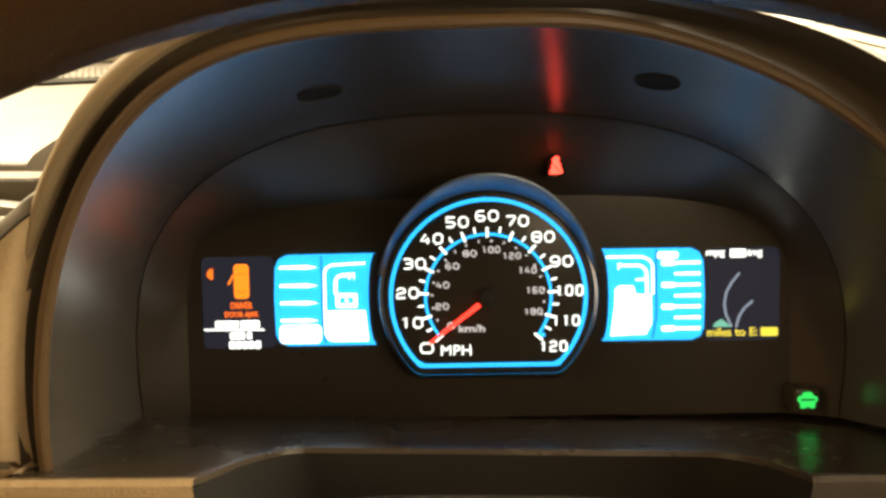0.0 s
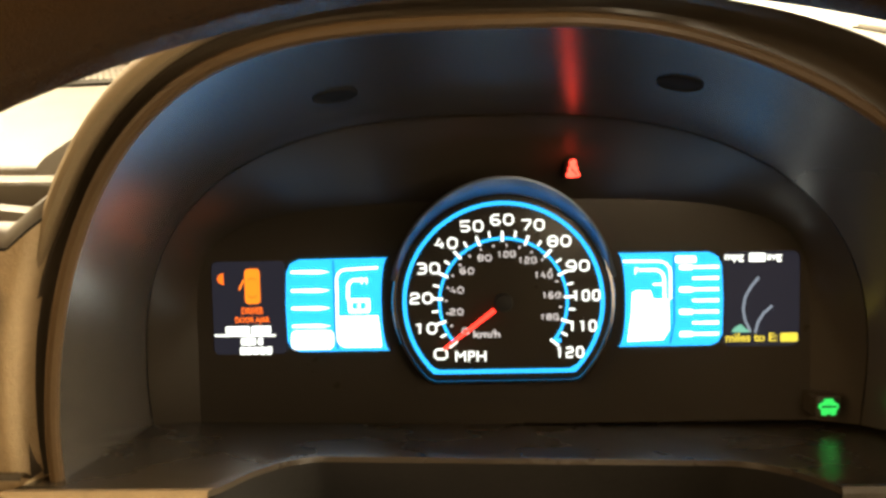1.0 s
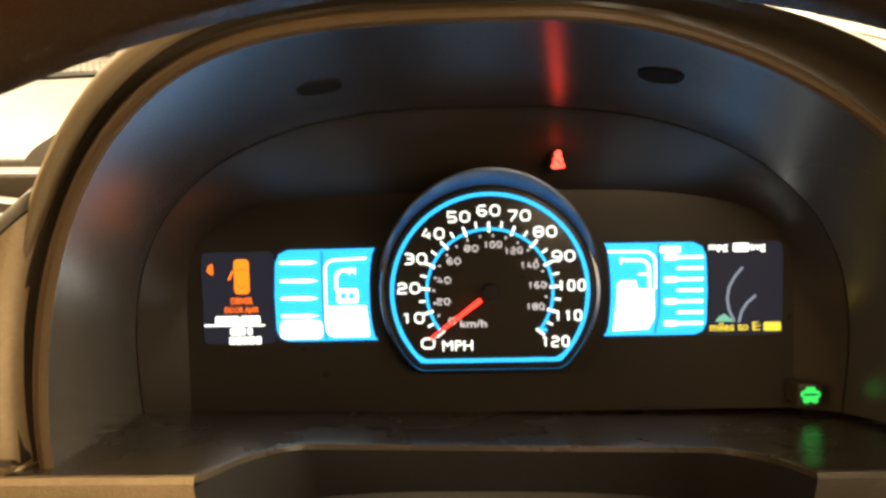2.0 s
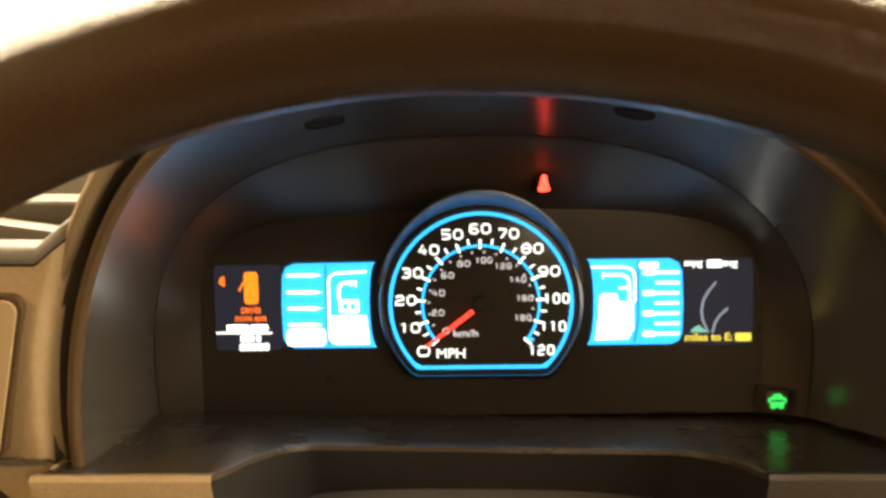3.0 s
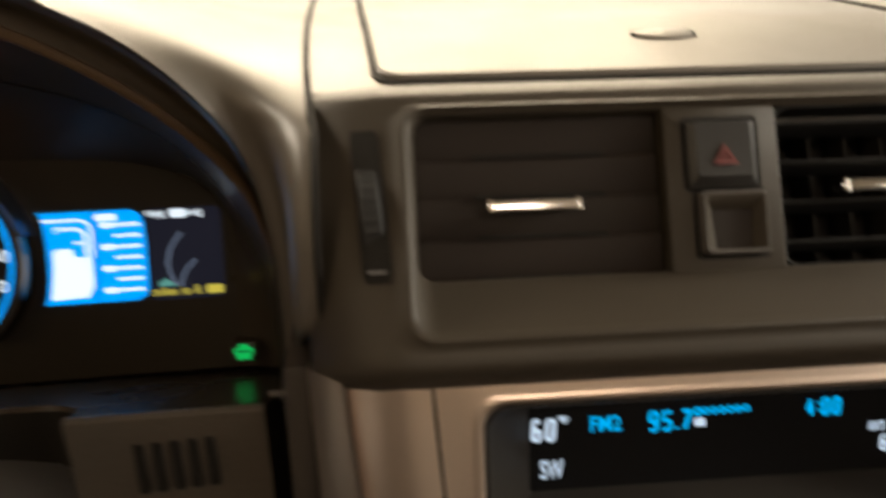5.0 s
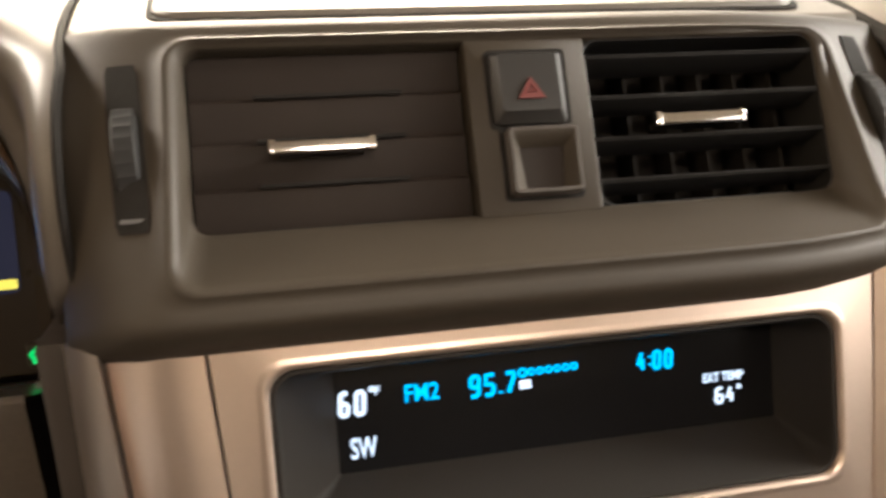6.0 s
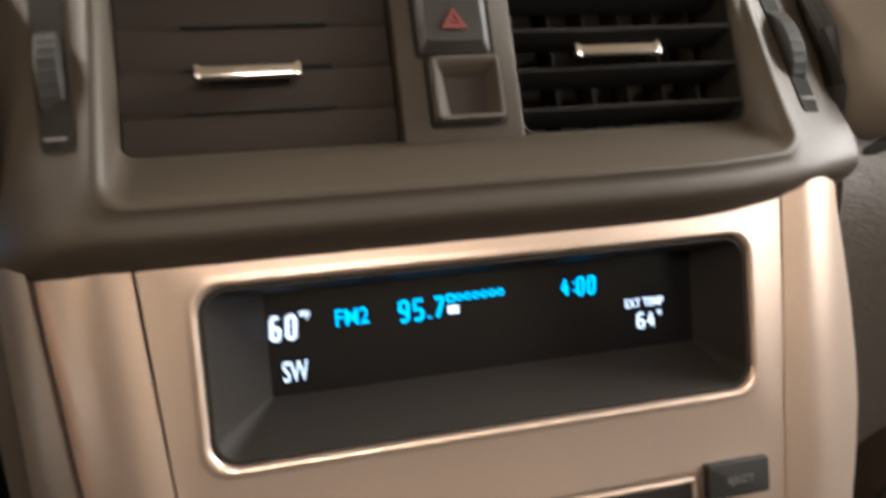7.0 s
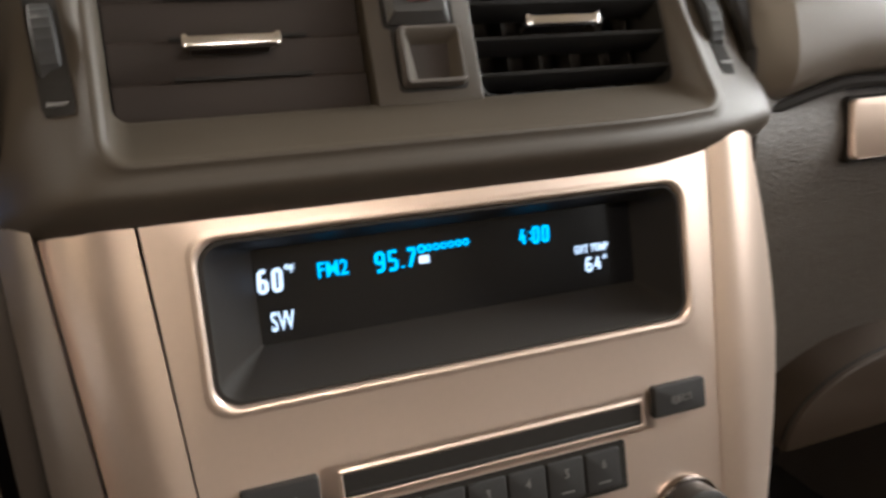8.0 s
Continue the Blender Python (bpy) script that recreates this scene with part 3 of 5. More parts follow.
part("driver_end_brim", loft(bmesh.new(), [[(x, y + dy, z + dz) for x, y, z in brim] for dy, dz in ((0.002, -0.004), (0.0006, 0.0010), (0.0012, 0.0036), (0.0034, 0.0064), (0.0080, 0.0078), (0.0130, 0.0066), (0.0160, 0.0), (0.0165, -0.02))], closed=False), TAN_SMOOTH, dashboard, "cream rolled top edge")
part("seam", tube(bmesh.new(), [(x, y + 0.0008, z + 0.0004) for x, y, z in brim], 0.0007, 6, ref=(0, 1, 0)), DEEP, dashboard, "dark seam")
part("driver_end_cavity", box(bmesh.new(), LEFT, -0.160, 0.310, 0.362, 0.99, 1.008), DEEP, dashboard, "black block for the shade in the gap behind the edge")
part("driver_end_bar", box(bmesh.new(), LEFT, -0.1610, 0.3405, 0.3555, 1.012, 1.0295, 0.003, 3), TAN_SMOOTH, dashboard)
bm = box(bmesh.new(), -0.040, 0.040, -0.004, 0.004, -0.010, 0.0, 0.0015, 2)
rib = part("driver_end_rib", bm, TAN_SMOOTH, dashboard)
rib.matrix_local = pose(-0.196, 0.331, 1.024, 0, 0, -18)
grille = thing("demister_grille", "tan perforated demister grille in the rear of the dashboard top", "grille", plane_axes((-0.255, 0.54, 1.0516), (1, 0, 0), (0, 1, 0.05)), group="demister slots")
part("plate", slab(bmesh.new(), rounded(-0.055, 0.055, -0.020, 0.034, 0.003), -0.004, 0.0006, 0.0005), TAN_SMOOTH, grille)
part("slot", slab(bmesh.new(), [(-0.075, -0.060), (-0.02, -0.046), (0.030, -0.034), (0.056, -0.022), (0.03, -0.0205), (-0.075, -0.0205)], -0.006, 0.0012), DEEP, grille, "dark slot")
hole = bmesh.new()
slab(hole, arc(0, 0, 0.0012, 0, 300, 5), 0.0002, 0.0009)
first = part("hole", hole, DEEP, grille)
first.matrix_local = pose(-0.050, -0.014, 0)
for k in range(1, 100):
    ob = new("hole", first.data)
    ob.parent = grille
    ob.matrix_local = pose(-0.050 + 0.0042 * (k % 25) + 0.0021 * (k // 25 % 2), -0.014 + 0.012 * (k // 25), 0)

# papers standing at the foot of the windscreen, their writing too small to read
for name, label, x0, x1, tall in (("paper_card", "pale printed paper card leaning at the foot of the windscreen", -0.350, -0.2490, 0.046), ("paper_slip", "pale paper slip with a dark heading at the windscreen", -0.2455, -0.150, 0.049)):
    card = thing(name, label, "paper", plane_axes(((x0 + x1) / 2, 0.602, 1.040), (1, 0, 0), (0, 0.30, 1)), group="papers at the windscreen")
    half = (x1 - x0) / 2
    part("sheet", slab(bmesh.new(), rounded(-half, half, 0, tall, 0.002), -0.0006, 0.0), PAPER, card)
    part("edge", slab(bmesh.new(), rounded(half - 0.0016, half, 0.0, tall, 0.0006) if x0 < -0.3 else rounded(-half, -half + 0.0012, 0.0, tall, 0.0005), 0.0001, 0.0006), PRINT_WHITE, card, "white edge")
    for row in range(7):
        y, x = tall - 0.006 - 0.0062 * row, -half + 0.006
        for word in range(10):
            w = 0.005 + 0.009 * rng.random()
            if x + w > half - 0.005:
                break
            part("print_bar", box(bmesh.new(), x, x + w, y - 0.0010, y + 0.0010, 0.0001, 0.0004), INK, card)
            x += w + 0.003

# flank between the hood and the seam of the middle section, rounding over its shoulder to the windscreen
def along_points(points, s):
    k = min(len(points) - 2, int(s * (len(points) - 1)))
    f = s * (len(points) - 1) - k
    return points[k][0] + (points[k + 1][0] - points[k][0]) * f, points[k][1] + (points[k + 1][1] - points[k][1]) * f


ridge, rings = eased(SEAM), []
for k in range(65):
    th = 0.02 + 1.56 * k / 64
    y, z = along_points(ridge, 0.86 * (k / 64) ** 0.65)
    a, b = rim_arch(th) + Vector((0, 0.001, 0)), Vector((0.2285 + flare(0.2315, y), y, z))
    up, span = math.sin(th), (b - a).length
    w = min(1, max(0, (th - 0.2) / 0.5))
    w = w * w * (3 - 2 * w)
    leave = Vector((math.cos(th), 0.15, 0.0)).normalized().lerp(Vector((0.55 * math.cos(th) + 0.1, 0.55 + 0.4 * up * up, 0.25 * (1 - up))).normalized(), w)
    one, two = a + leave * span * 0.38, b - Vector((1, 0, 0)) * span * 0.40 * (1 - 0.4 * up)
    ring = []
    for j in range(15):
        f = j / 14
        ring.append(a * (1 - f) ** 3 + one * 3 * f * (1 - f) ** 2 + two * 3 * f * f * (1 - f) + b * f**3)
    rings.append(ring + [b + Vector((0, 0.02, -0.02))])
part("seam", tube(bmesh.new(), [(0.2300 + flare(0.2315, y), y, z - 0.0004) for y, z in ridge if z > 0.957], 0.0014, 6, ref=(1, 0, 0)), DEEP, hood, "dark seam")
part("flank", loft(bmesh.new(), rings, closed=False), TAN_SMOOTH, hood, "tan flank rounding into the dashboard")

# ---- instrument cluster ----
cluster = thing("instrument_cluster", "lit instrument panel with a round speedometer between two blue displays", "instrument cluster", PANEL)
low = [PANEL.inverted() @ crease(th) for th in ARCH]
part("face", loft(bmesh.new(), [[(p.x, p.y, z) for p in low] for z in (-0.02, 0.0)], cap_first=True, cap_last=True), GLOSS, cluster, "black glossy face")
# the dark mask that widens from the face to the tunnel, with a fine step across it
mask = []
for t, step in ((0.0, 0.0), (0.15, 0.0), (0.3, 0.0), (0.45, 0.0), (0.6, 0.0), (0.75, 0.0), (0.9, 0.0), (0.978, 0.0), (0.982, 0.0012), (1.0, 0.0012)):
    mask.append([PANEL.inverted() @ crease(th).lerp(back_arch(th), t) + Vector((0, 0, -0.0015 * math.sin(math.pi * t) * abs(math.sin(th)) - step)) for th in ARCH])
part("mask", loft(bmesh.new(), mask, closed=False), LENS, cluster, "glossy black inner frame")

DX, DY, DZ = 0.0043, 0.0015, 0.012


def dial_loop(r, cut, n=96):
    """A circle with its foot cut flat and the corners eased."""
    out = []
    for k in range(n):
        a = 2 * math.pi * k / n
        x, y = r * math.cos(a), r * math.sin(a)
        if y < cut:
            x, y = x * (1 - 0.10 * min(1, (cut - y) / r)), cut
            x = max(-0.95 * math.sqrt(r * r - cut * cut), min(0.95 * math.sqrt(r * r - cut * cut), math.copysign(math.sqrt(r * r - cut * cut), math.cos(a)) * min(1, abs(math.cos(a)) / (math.sqrt(r * r - cut * cut) / r))))
        out.append((DX + x, DY + y))
    return out


dial = part("dial", loft(bmesh.new(), [[(x, y, z) for x, y in dial_loop(r, c)] for r, c, z in ((0.0555, -0.0405, 0.0), (0.0555, -0.0405, DZ - 0.0002), (0.0548, -0.040, DZ))], cap_last=True), GLOSS, cluster, "black dial")
part("bezel", loft(bmesh.new(), [[(x, y, z) for x, y in dial_loop(r, c)] for r, c, z in ((0.0595, -0.0445, 0.0), (0.0590, -0.0440, 0.011), (0.0580, -0.0430, 0.0132), (0.0566, -0.0416, 0.0135), (0.0556, -0.0406, 0.0118))]), DARK_CHROME, cluster, "thin smoked chrome bezel")
part("light_ring", band(bmesh.new(), dial_loop(0.0530, -0.0378), dial_loop(0.0509, -0.0357), DZ, DZ + 0.0006), CYAN, dial, "glowing blue ring")
A0, A1 = 219.5, -39.5
part("scale_ring", stroke(bmesh.new(), arc(DX, DY, 0.0335, A0 + 1, A1 - 1, 72), 0.0015, DZ, DZ + 0.0005), CYAN, dial, "glowing blue scale arc")
part("scale_end", stroke(bmesh.new(), [(DX + 0.0335 * math.cos(radians(A1)), DY + 0.0335 * math.sin(radians(A1))), (DX + 0.0365 * math.cos(radians(A1 + 5)), DY + 0.0365 * math.sin(radians(A1 + 5)))], 0.002, DZ, DZ + 0.0007), CYAN, dial)
for k in range(25):
    a = radians(A0 + (A1 - A0) * k / 24)
    long = k % 2 == 0
    r0, r1 = (0.0318, 0.0372) if long else (0.0345, 0.0378)
    bm = stroke(bmesh.new(), [(DX + r * math.cos(a), DY + r * math.sin(a)) for r in (r0, r1)], 0.0013 if long else 0.0010, DZ, DZ + 0.0008)
    part("tick", bm, WHITE, dial)
for k in range(19):
    a = radians(217 - 236 * k / 18)
    part("small_tick", stroke(bmesh.new(), [(DX + r * math.cos(a), DY + r * math.sin(a)) for r in (0.0293, 0.0306)], 0.0009, DZ, DZ + 0.0006), DIM_WHITE, dial)
for k in range(13):
    a = radians(A0 + (A1 - A0) * k / 12)
    r = 0.0432
    text = str(10 * k)
    figures("figure", text, 0.0060, DX + r * math.cos(a) + (0.001 if k == 12 else 0), DY + r * math.sin(a) * (1.0 if 0 < k < 12 else 0.985), DZ + 0.0006, WHITE, dial, width=(0.0074, 0.0122, 0.0150)[len(text) - 1], thick=0.155)
for k in range(10):
    a = radians(217 - 236 * k / 9)
    text = str(20 * k)
    figures("small_figure", text, 0.0036, DX + 0.0252 * math.cos(a), DY + 0.0252 * math.sin(a), DZ + 0.0005, DIM_WHITE, dial, width=(0.0042, 0.0074, 0.0098)[len(text) - 1])
writing("unit", "MPH", 0.0054, -0.0133, -0.0270, DZ + 0.0006, WHITE, dial, width=0.0162, bold=0.0)
writing("small_unit", "km/h", 0.0040, -0.0047, -0.0153, DZ + 0.0005, DIM_WHITE, dial, width=0.0140)
a = radians(A0 - 2)
bm = bmesh.new()
loft(bm, [[(DX + r * math.cos(a) - w * math.sin(a), DY + r * math.sin(a) + w * math.cos(a), z), (DX + r * math.cos(a), DY + r * math.sin(a), z + 0.0012), (DX + r * math.cos(a) + w * math.sin(a), DY + r * math.sin(a) - w * math.cos(a), z)] for r, w, z in ((0.006, 0.0013, DZ + 0.004), (0.020, 0.0011, DZ + 0.003), (0.040, 0.0008, DZ + 0.002))], cap_first=True, cap_last=True)
needle = part("needle", bm, RED, cluster, "glowing red needle")
part("needle_hub", slab(bmesh.new(), [(DX + 0.0048 * math.cos(k * math.pi / 16), DY + 0.0048 * math.sin(k * math.pi / 16)) for k in range(32)], DZ, DZ + 0.006, 0.0015), VENT_BLACK, cluster, "black hub cap")
# brow over the dial, catching the light of the ring, whose blue also tints its colour
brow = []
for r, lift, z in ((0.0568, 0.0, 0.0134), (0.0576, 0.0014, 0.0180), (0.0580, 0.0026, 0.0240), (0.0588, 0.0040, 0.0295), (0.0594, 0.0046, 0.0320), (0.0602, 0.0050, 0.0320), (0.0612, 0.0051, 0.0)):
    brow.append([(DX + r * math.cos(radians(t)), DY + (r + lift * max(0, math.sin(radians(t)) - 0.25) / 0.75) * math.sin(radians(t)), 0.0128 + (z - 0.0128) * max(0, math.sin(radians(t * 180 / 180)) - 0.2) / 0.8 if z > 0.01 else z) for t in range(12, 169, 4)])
part("brow", loft(bmesh.new(), brow, closed=False), BROW, cluster, "dark brow over the dial, tinted blue for the ring's light")


def display(side):
    """A blue bar display next to the dial, bitten by its ring."""
    out = [(-0.0572 - 0.004 * math.cos(radians(a)) + 0.0, 0.0252 * math.sin(radians(a))) for a in range(90, -91, -12)]
    loop = out + [(-0.106, -0.0252), (-0.1105, -0.0232), (-0.1125, -0.019), (-0.1130, 0.0), (-0.1122, 0.018), (-0.110, 0.0228), (-0.1055, 0.0250)]
    return [(-x + 0.0095 if side > 0 else x, y) for x, y in loop]


left = part("left_display", slab(bmesh.new(), display(-1), 0, 0.0016), CYAN, cluster, "bright blue battery display")
right = part("right_display", slab(bmesh.new(), display(1), 0, 0.0016), CYAN, cluster, "bright blue fuel display")
Z1, Z2 = 0.0017, 0.0023
for y in (0.0182, 0.0081, -0.0015, -0.0112):
    part("mark", slab(bmesh.new(), [(-0.1095, y + 0.0009), (-0.1098, y - 0.0007), (-0.094, y - 0.0011), (-0.0885, y), (-0.094, y + 0.0011)], Z1, Z2), WHITE, left)
part("power_fill", slab(bmesh.new(), rounded(-0.1105, -0.0872, -0.0240, -0.0135, 0.003), Z1, Z2), WHITE, left)
part("gauge_outline", stroke(bmesh.new(), [(-0.0622, 0.0200), (-0.0800, 0.0192)] + arc(-0.0798, 0.0142, 0.0050, 95, 180, 6) + [(-0.0850, -0.0060)] + arc(-0.0800, -0.0176, 0.0050, 180, 265, 6) + [(-0.0615, -0.0226)], 0.0014, Z1, Z2), WHITE, left)
part("level_fill", slab(bmesh.new(), [(-0.0842, -0.0060), (-0.0836, -0.0200), (-0.0805, -0.0222), (-0.0612, -0.0222), (-0.0628, -0.0060)], Z1, Z2 + 0.0001), WHITE, left)
part("needle_hook", stroke(bmesh.new(), [(-0.0790, 0.0030), (-0.0788, 0.0095)] + arc(-0.0748, 0.0095, 0.0040, 180, 95, 6) + [(-0.0690, 0.0134)], 0.0018, Z1, Z2), WHITE, left)
writing("mark_letter", "H", 0.0040, -0.0700, 0.0130, Z1, WHITE, left)
part("battery_icon", band(bmesh.new(), rounded(-0.0790, -0.0670, -0.0045, 0.0035, 0.0015), rounded(-0.0768, -0.0692, -0.0023, 0.0013, 0.0010), Z1, Z2), WHITE, left)
part("battery_core", slab(bmesh.new(), rounded(-0.0738, -0.0722, -0.0016, 0.0006, 0.0005), Z1, Z2), WHITE, left)
part("edge", stroke(bmesh.new(), [(-0.0864, 0.0245), (-0.0864, -0.0130), (-0.0850, -0.0240)], 0.0010, Z1, Z2), CYAN_DEEP, left)
part("tank_fill", slab(bmesh.new(), [(0.0712, -0.0225), (0.0735, -0.0060), (0.0738, 0.0038), (0.0765, 0.0052), (0.0838, 0.0050), (0.0850, 0.0005), (0.0935, 0.0000), (0.0938, -0.0160), (0.0905, -0.0218)], Z1, Z2), WHITE, right)
part("gauge_outline", stroke(bmesh.new(), [(0.0690, 0.0208), (0.0890, 0.0206)] + arc(0.0885, 0.0146, 0.0058, 85, 0, 6) + [(0.0943, 0.0000)], 0.0014, Z1, Z2), WHITE, right)
part("level_hook", stroke(bmesh.new(), [(0.0780, 0.0160), (0.0860, 0.0160)] + arc(0.0860, 0.0110, 0.0050, 90, 0, 6) + [(0.0912, 0.0000)], 0.0016, Z1, Z2), WHITE, right)
part("level_mark", stroke(bmesh.new(), [(0.0850, 0.0082), (0.0905, 0.0084)], 0.0012, Z1, Z2), WHITE, right)
writing("mark_letter", "F", 0.0038, 0.0765, 0.0155, Z1, WHITE, right)
part("scale_title", slab(bmesh.new(), rounded(0.0968, 0.1080, 0.0195, 0.0232, 0.001), Z1, Z2), WHITE, right, "unreadable white caption")
for k in range(7):
    y = 0.0170 - 0.0060 * k
    if k % 2 == 0:
        part("scale_figure", slab(bmesh.new(), rounded(0.0990, 0.1062, y - 0.0014, y + 0.0016, 0.0010), Z1, Z2), WHITE, right)
    part("mark", slab(bmesh.new(), [(0.1060 if k % 2 else 0.0995, y - 0.0006), (0.1200, y - 0.0008), (0.1200, y + 0.0010), (0.1060 if k % 2 else 0.0995, y + 0.0008)], Z1, Z2), WHITE, right)
part("edge", stroke(bmesh.new(), [(0.0962, 0.0245), (0.0962, -0.0120), (0.0940, -0.0240)], 0.0010, Z1, Z2), CYAN_DEEP, right)

info = part("message_display", slab(bmesh.new(), rounded(-0.1530, -0.1130, -0.0262, 0.0245, 0.003), 0, 0.0010), LIT_BACK, cluster, "dark message display")
part("arrow_lamp", slab(bmesh.new(), [(-0.1500, 0.0150), (-0.1490, 0.0172), (-0.1474, 0.0182), (-0.1466, 0.0182), (-0.1466, 0.0122), (-0.1474, 0.0122), (-0.1490, 0.0132)], 0.0011, 0.0016), ORANGE, info, "small orange arrow")
car = part("car_icon", slab(bmesh.new(), rounded(-0.1350, -0.1268, 0.0014, 0.0205, 0.0022), 0.0011, 0.0016), AMBER, info, "amber car seen from above")
part("car_glass", stroke(bmesh.new(), arc(-0.1309, 0.0128, 0.0026, 150, 30, 6), 0.0010, 0.0017, 0.0020), ORANGE, car)
part("car_glass", stroke(bmesh.new(), arc(-0.1309, 0.0075, 0.0026, 210, 330, 6), 0.0010, 0.0017, 0.0020), ORANGE, car)
part("open_door", slab(bmesh.new(), [(-0.1385, 0.0095), (-0.1378, 0.0090), (-0.1352, 0.0140), (-0.1360, 0.0146)], 0.0011, 0.0016), AMBER, info)
writing("caption", "DRIVER", 0.0036, -0.1313, -0.0024, 0.0012, ORANGE, info, width=0.0118)
writing("caption", "DOOR AJAR", 0.0040, -0.1315, -0.0078, 0.0012, ORANGE, info, width=0.0186)
part("rule", stroke(bmesh.new(), [(-0.1524, -0.0156), (-0.1192, -0.0160)], 0.0010, 0.0011, 0.0017), WHITE, info)
for x0, x1, y0, y1 in ((-0.1462, -0.1332, -0.0150, -0.0108), (-0.1322, -0.1216, -0.0150, -0.0108), (-0.1382, -0.1300, -0.0212, -0.0172), (-0.1288, -0.1262, -0.0212, -0.0172)):
    part("text_bar", slab(bmesh.new(), rounded(x0, x1, y0, y1, 0.001), 0.0011, 0.0016), WHITE, info, "unreadable white text")
for k in range(5):
    x = -0.1373 + 0.0036 * k
    part("counter_digit", band(bmesh.new(), rounded(x - 0.0015, x + 0.0015, -0.0264, -0.0222, 0.0007), rounded(x - 0.0005, x + 0.0005, -0.0252, -0.0234, 0.0003), 0.0011, 0.0016), WHITE, info)

eco = part("economy_display", slab(bmesh.new(), rounded(0.1225, 0.1632, -0.0262, 0.0248, 0.004), 0, 0.0010), LIT_BACK, cluster, "dark economy display")
writing("caption", "mpg", 0.0040, 0.1284, 0.0213, 0.0012, WHITE, eco, width=0.0100)
part("text_bar", slab(bmesh.new(), rounded(0.1362, 0.1448, 0.0194, 0.0240, 0.001), 0.0011, 0.0016), WHITE, eco, "unreadable white figures")
writing("caption", "avg", 0.0040, 0.1496, 0.0210, 0.0012, WHITE, eco, width=0.0080)
part("stem", stroke(bmesh.new(), [(0.1415, 0.0110), (0.1375, 0.0062), (0.1343, 0.0005), (0.1332, -0.0060), (0.1342, -0.0120), (0.1372, -0.0185)], 0.0013, 0.0011, 0.0015), ARC, eco)
part("stem", stroke(bmesh.new(), [(0.1486, -0.0045), (0.1440, -0.0085), (0.1412, -0.0130), (0.1396, -0.0190)], 0.0013, 0.0011, 0.0015), ARC, eco)
part("leaf", slab(bmesh.new(), [(0.1270, -0.0185), (0.1285, -0.0160), (0.1318, -0.0142), (0.1345, -0.0165), (0.1372, -0.0186)], 0.0011, 0.0016), LEAF, eco, "pale green leaf")
writing("caption", "miles to E:", 0.0046, 0.1375, -0.0214, 0.0013, YELLOW, eco, width=0.0272)
part("text_bar", slab(bmesh.new(), rounded(0.1530, 0.1622, -0.0240, -0.0192, 0.001), 0.0011, 0.0016), YELLOW, eco, "unreadable yellow figures")
belt = part("belt_lamp", slab(bmesh.new(), [(0.0390, 0.0656), (0.0420, 0.0650), (0.0460, 0.0656), (0.0462, 0.0672), (0.0448, 0.0690), (0.0450, 0.0712), (0.0438, 0.0722), (0.0442, 0.0748), (0.0425, 0.0765), (0.0408, 0.0748), (0.0412, 0.0722), (0.0400, 0.0712), (0.0402, 0.0690), (0.0388, 0.0672)], -0.007, 0.0006), RED_LAMP, cluster, "red seat belt warning lamp")
part("belt_strap", stroke(bmesh.new(), [(0.0405, 0.0705), (0.0445, 0.0665)], 0.0006, 0.0008, 0.0010), DEEP, belt)
ev = part("ready_lamp", slab(bmesh.new(), [(0.1735, -0.0600), (0.1742, -0.0580), (0.1760, -0.0574), (0.1768, -0.0556), (0.1810, -0.0556), (0.1818, -0.0574), (0.1836, -0.0580), (0.1843, -0.0600), (0.1828, -0.0616), (0.1826, -0.0642), (0.1806, -0.0644), (0.1790, -0.0634), (0.1772, -0.0644), (0.1752, -0.0642), (0.1750, -0.0616)], 0.0, 0.0006), GREEN, cluster, "green ready lamp shaped like a car")
part("lamp_slot", stroke(bmesh.new(), [(0.1752, -0.0596), (0.1826, -0.0596)], 0.0008, 0.0008, 0.0010), DEEP, ev)

belt.matrix_local = pose(0.0049, 0.0133, 0.0325) @ Matrix.Diagonal((0.8, 0.8, 1, 1))
part("belt_lamp_housing", slab(bmesh.new(), rounded(0.0384, 0.0466, 0.0648, 0.0768, 0.002), -0.028, -0.0068, 0.0008), LENS, belt, "black lamp housing")
ev.matrix_local = pose(-0.0065, 0.0038, 0.0150)
part("ready_lamp_housing", slab(bmesh.new(), rounded(0.1722, 0.1856, -0.0660, -0.0540, 0.002), -0.016, -0.0003, 0.0008), LENS, ev, "black lamp housing")

# ---- shelf and ledges below the instruments, cut out over the steering column ----
def shelf_edge(x):
    """How far forward the shelf reaches: close to the driver at both ends, cut away in the middle."""
    base, mid = 0.2963 + 0.117 * x, 0.3505 + 0.05 * x
    a, b = min(1, max(0, (x + 0.0975) / 0.026)), min(1, max(0, (0.1275 - x) / 0.030))
    k = math.sqrt(max(0, 1 - (1 - min(a, b)) ** 2))
    return base + (mid - base) * k


def shelf_z(y):
    return 0.925 - 0.40 * (y - 0.30)


surround = thing("lower_surround", "tan grained trim shelf below the instruments", "dashboard trim")


def shelf_strip(x0, x1, n, rows):
    rings = []
    for k in range(n + 1):
        x = x0 + (x1 - x0) * k / n
        rings.append([(x, y, z) for y, z in rows(x)])
    return loft(bmesh.new(), rings, closed=False)


def floor_rows(x):
    f, b = shelf_edge(x), 0.4365 + 0.06 * x
    return [(b + 0.01, shelf_z(b) - 0.004)] + [(b + (f + 0.003 - b) * j / 8, shelf_z(b + (f + 0.003 - b) * j / 8)) for j in range(9)] + [(f + 0.001, shelf_z(f) - 0.0006), (f, shelf_z(f) - 0.0028)]


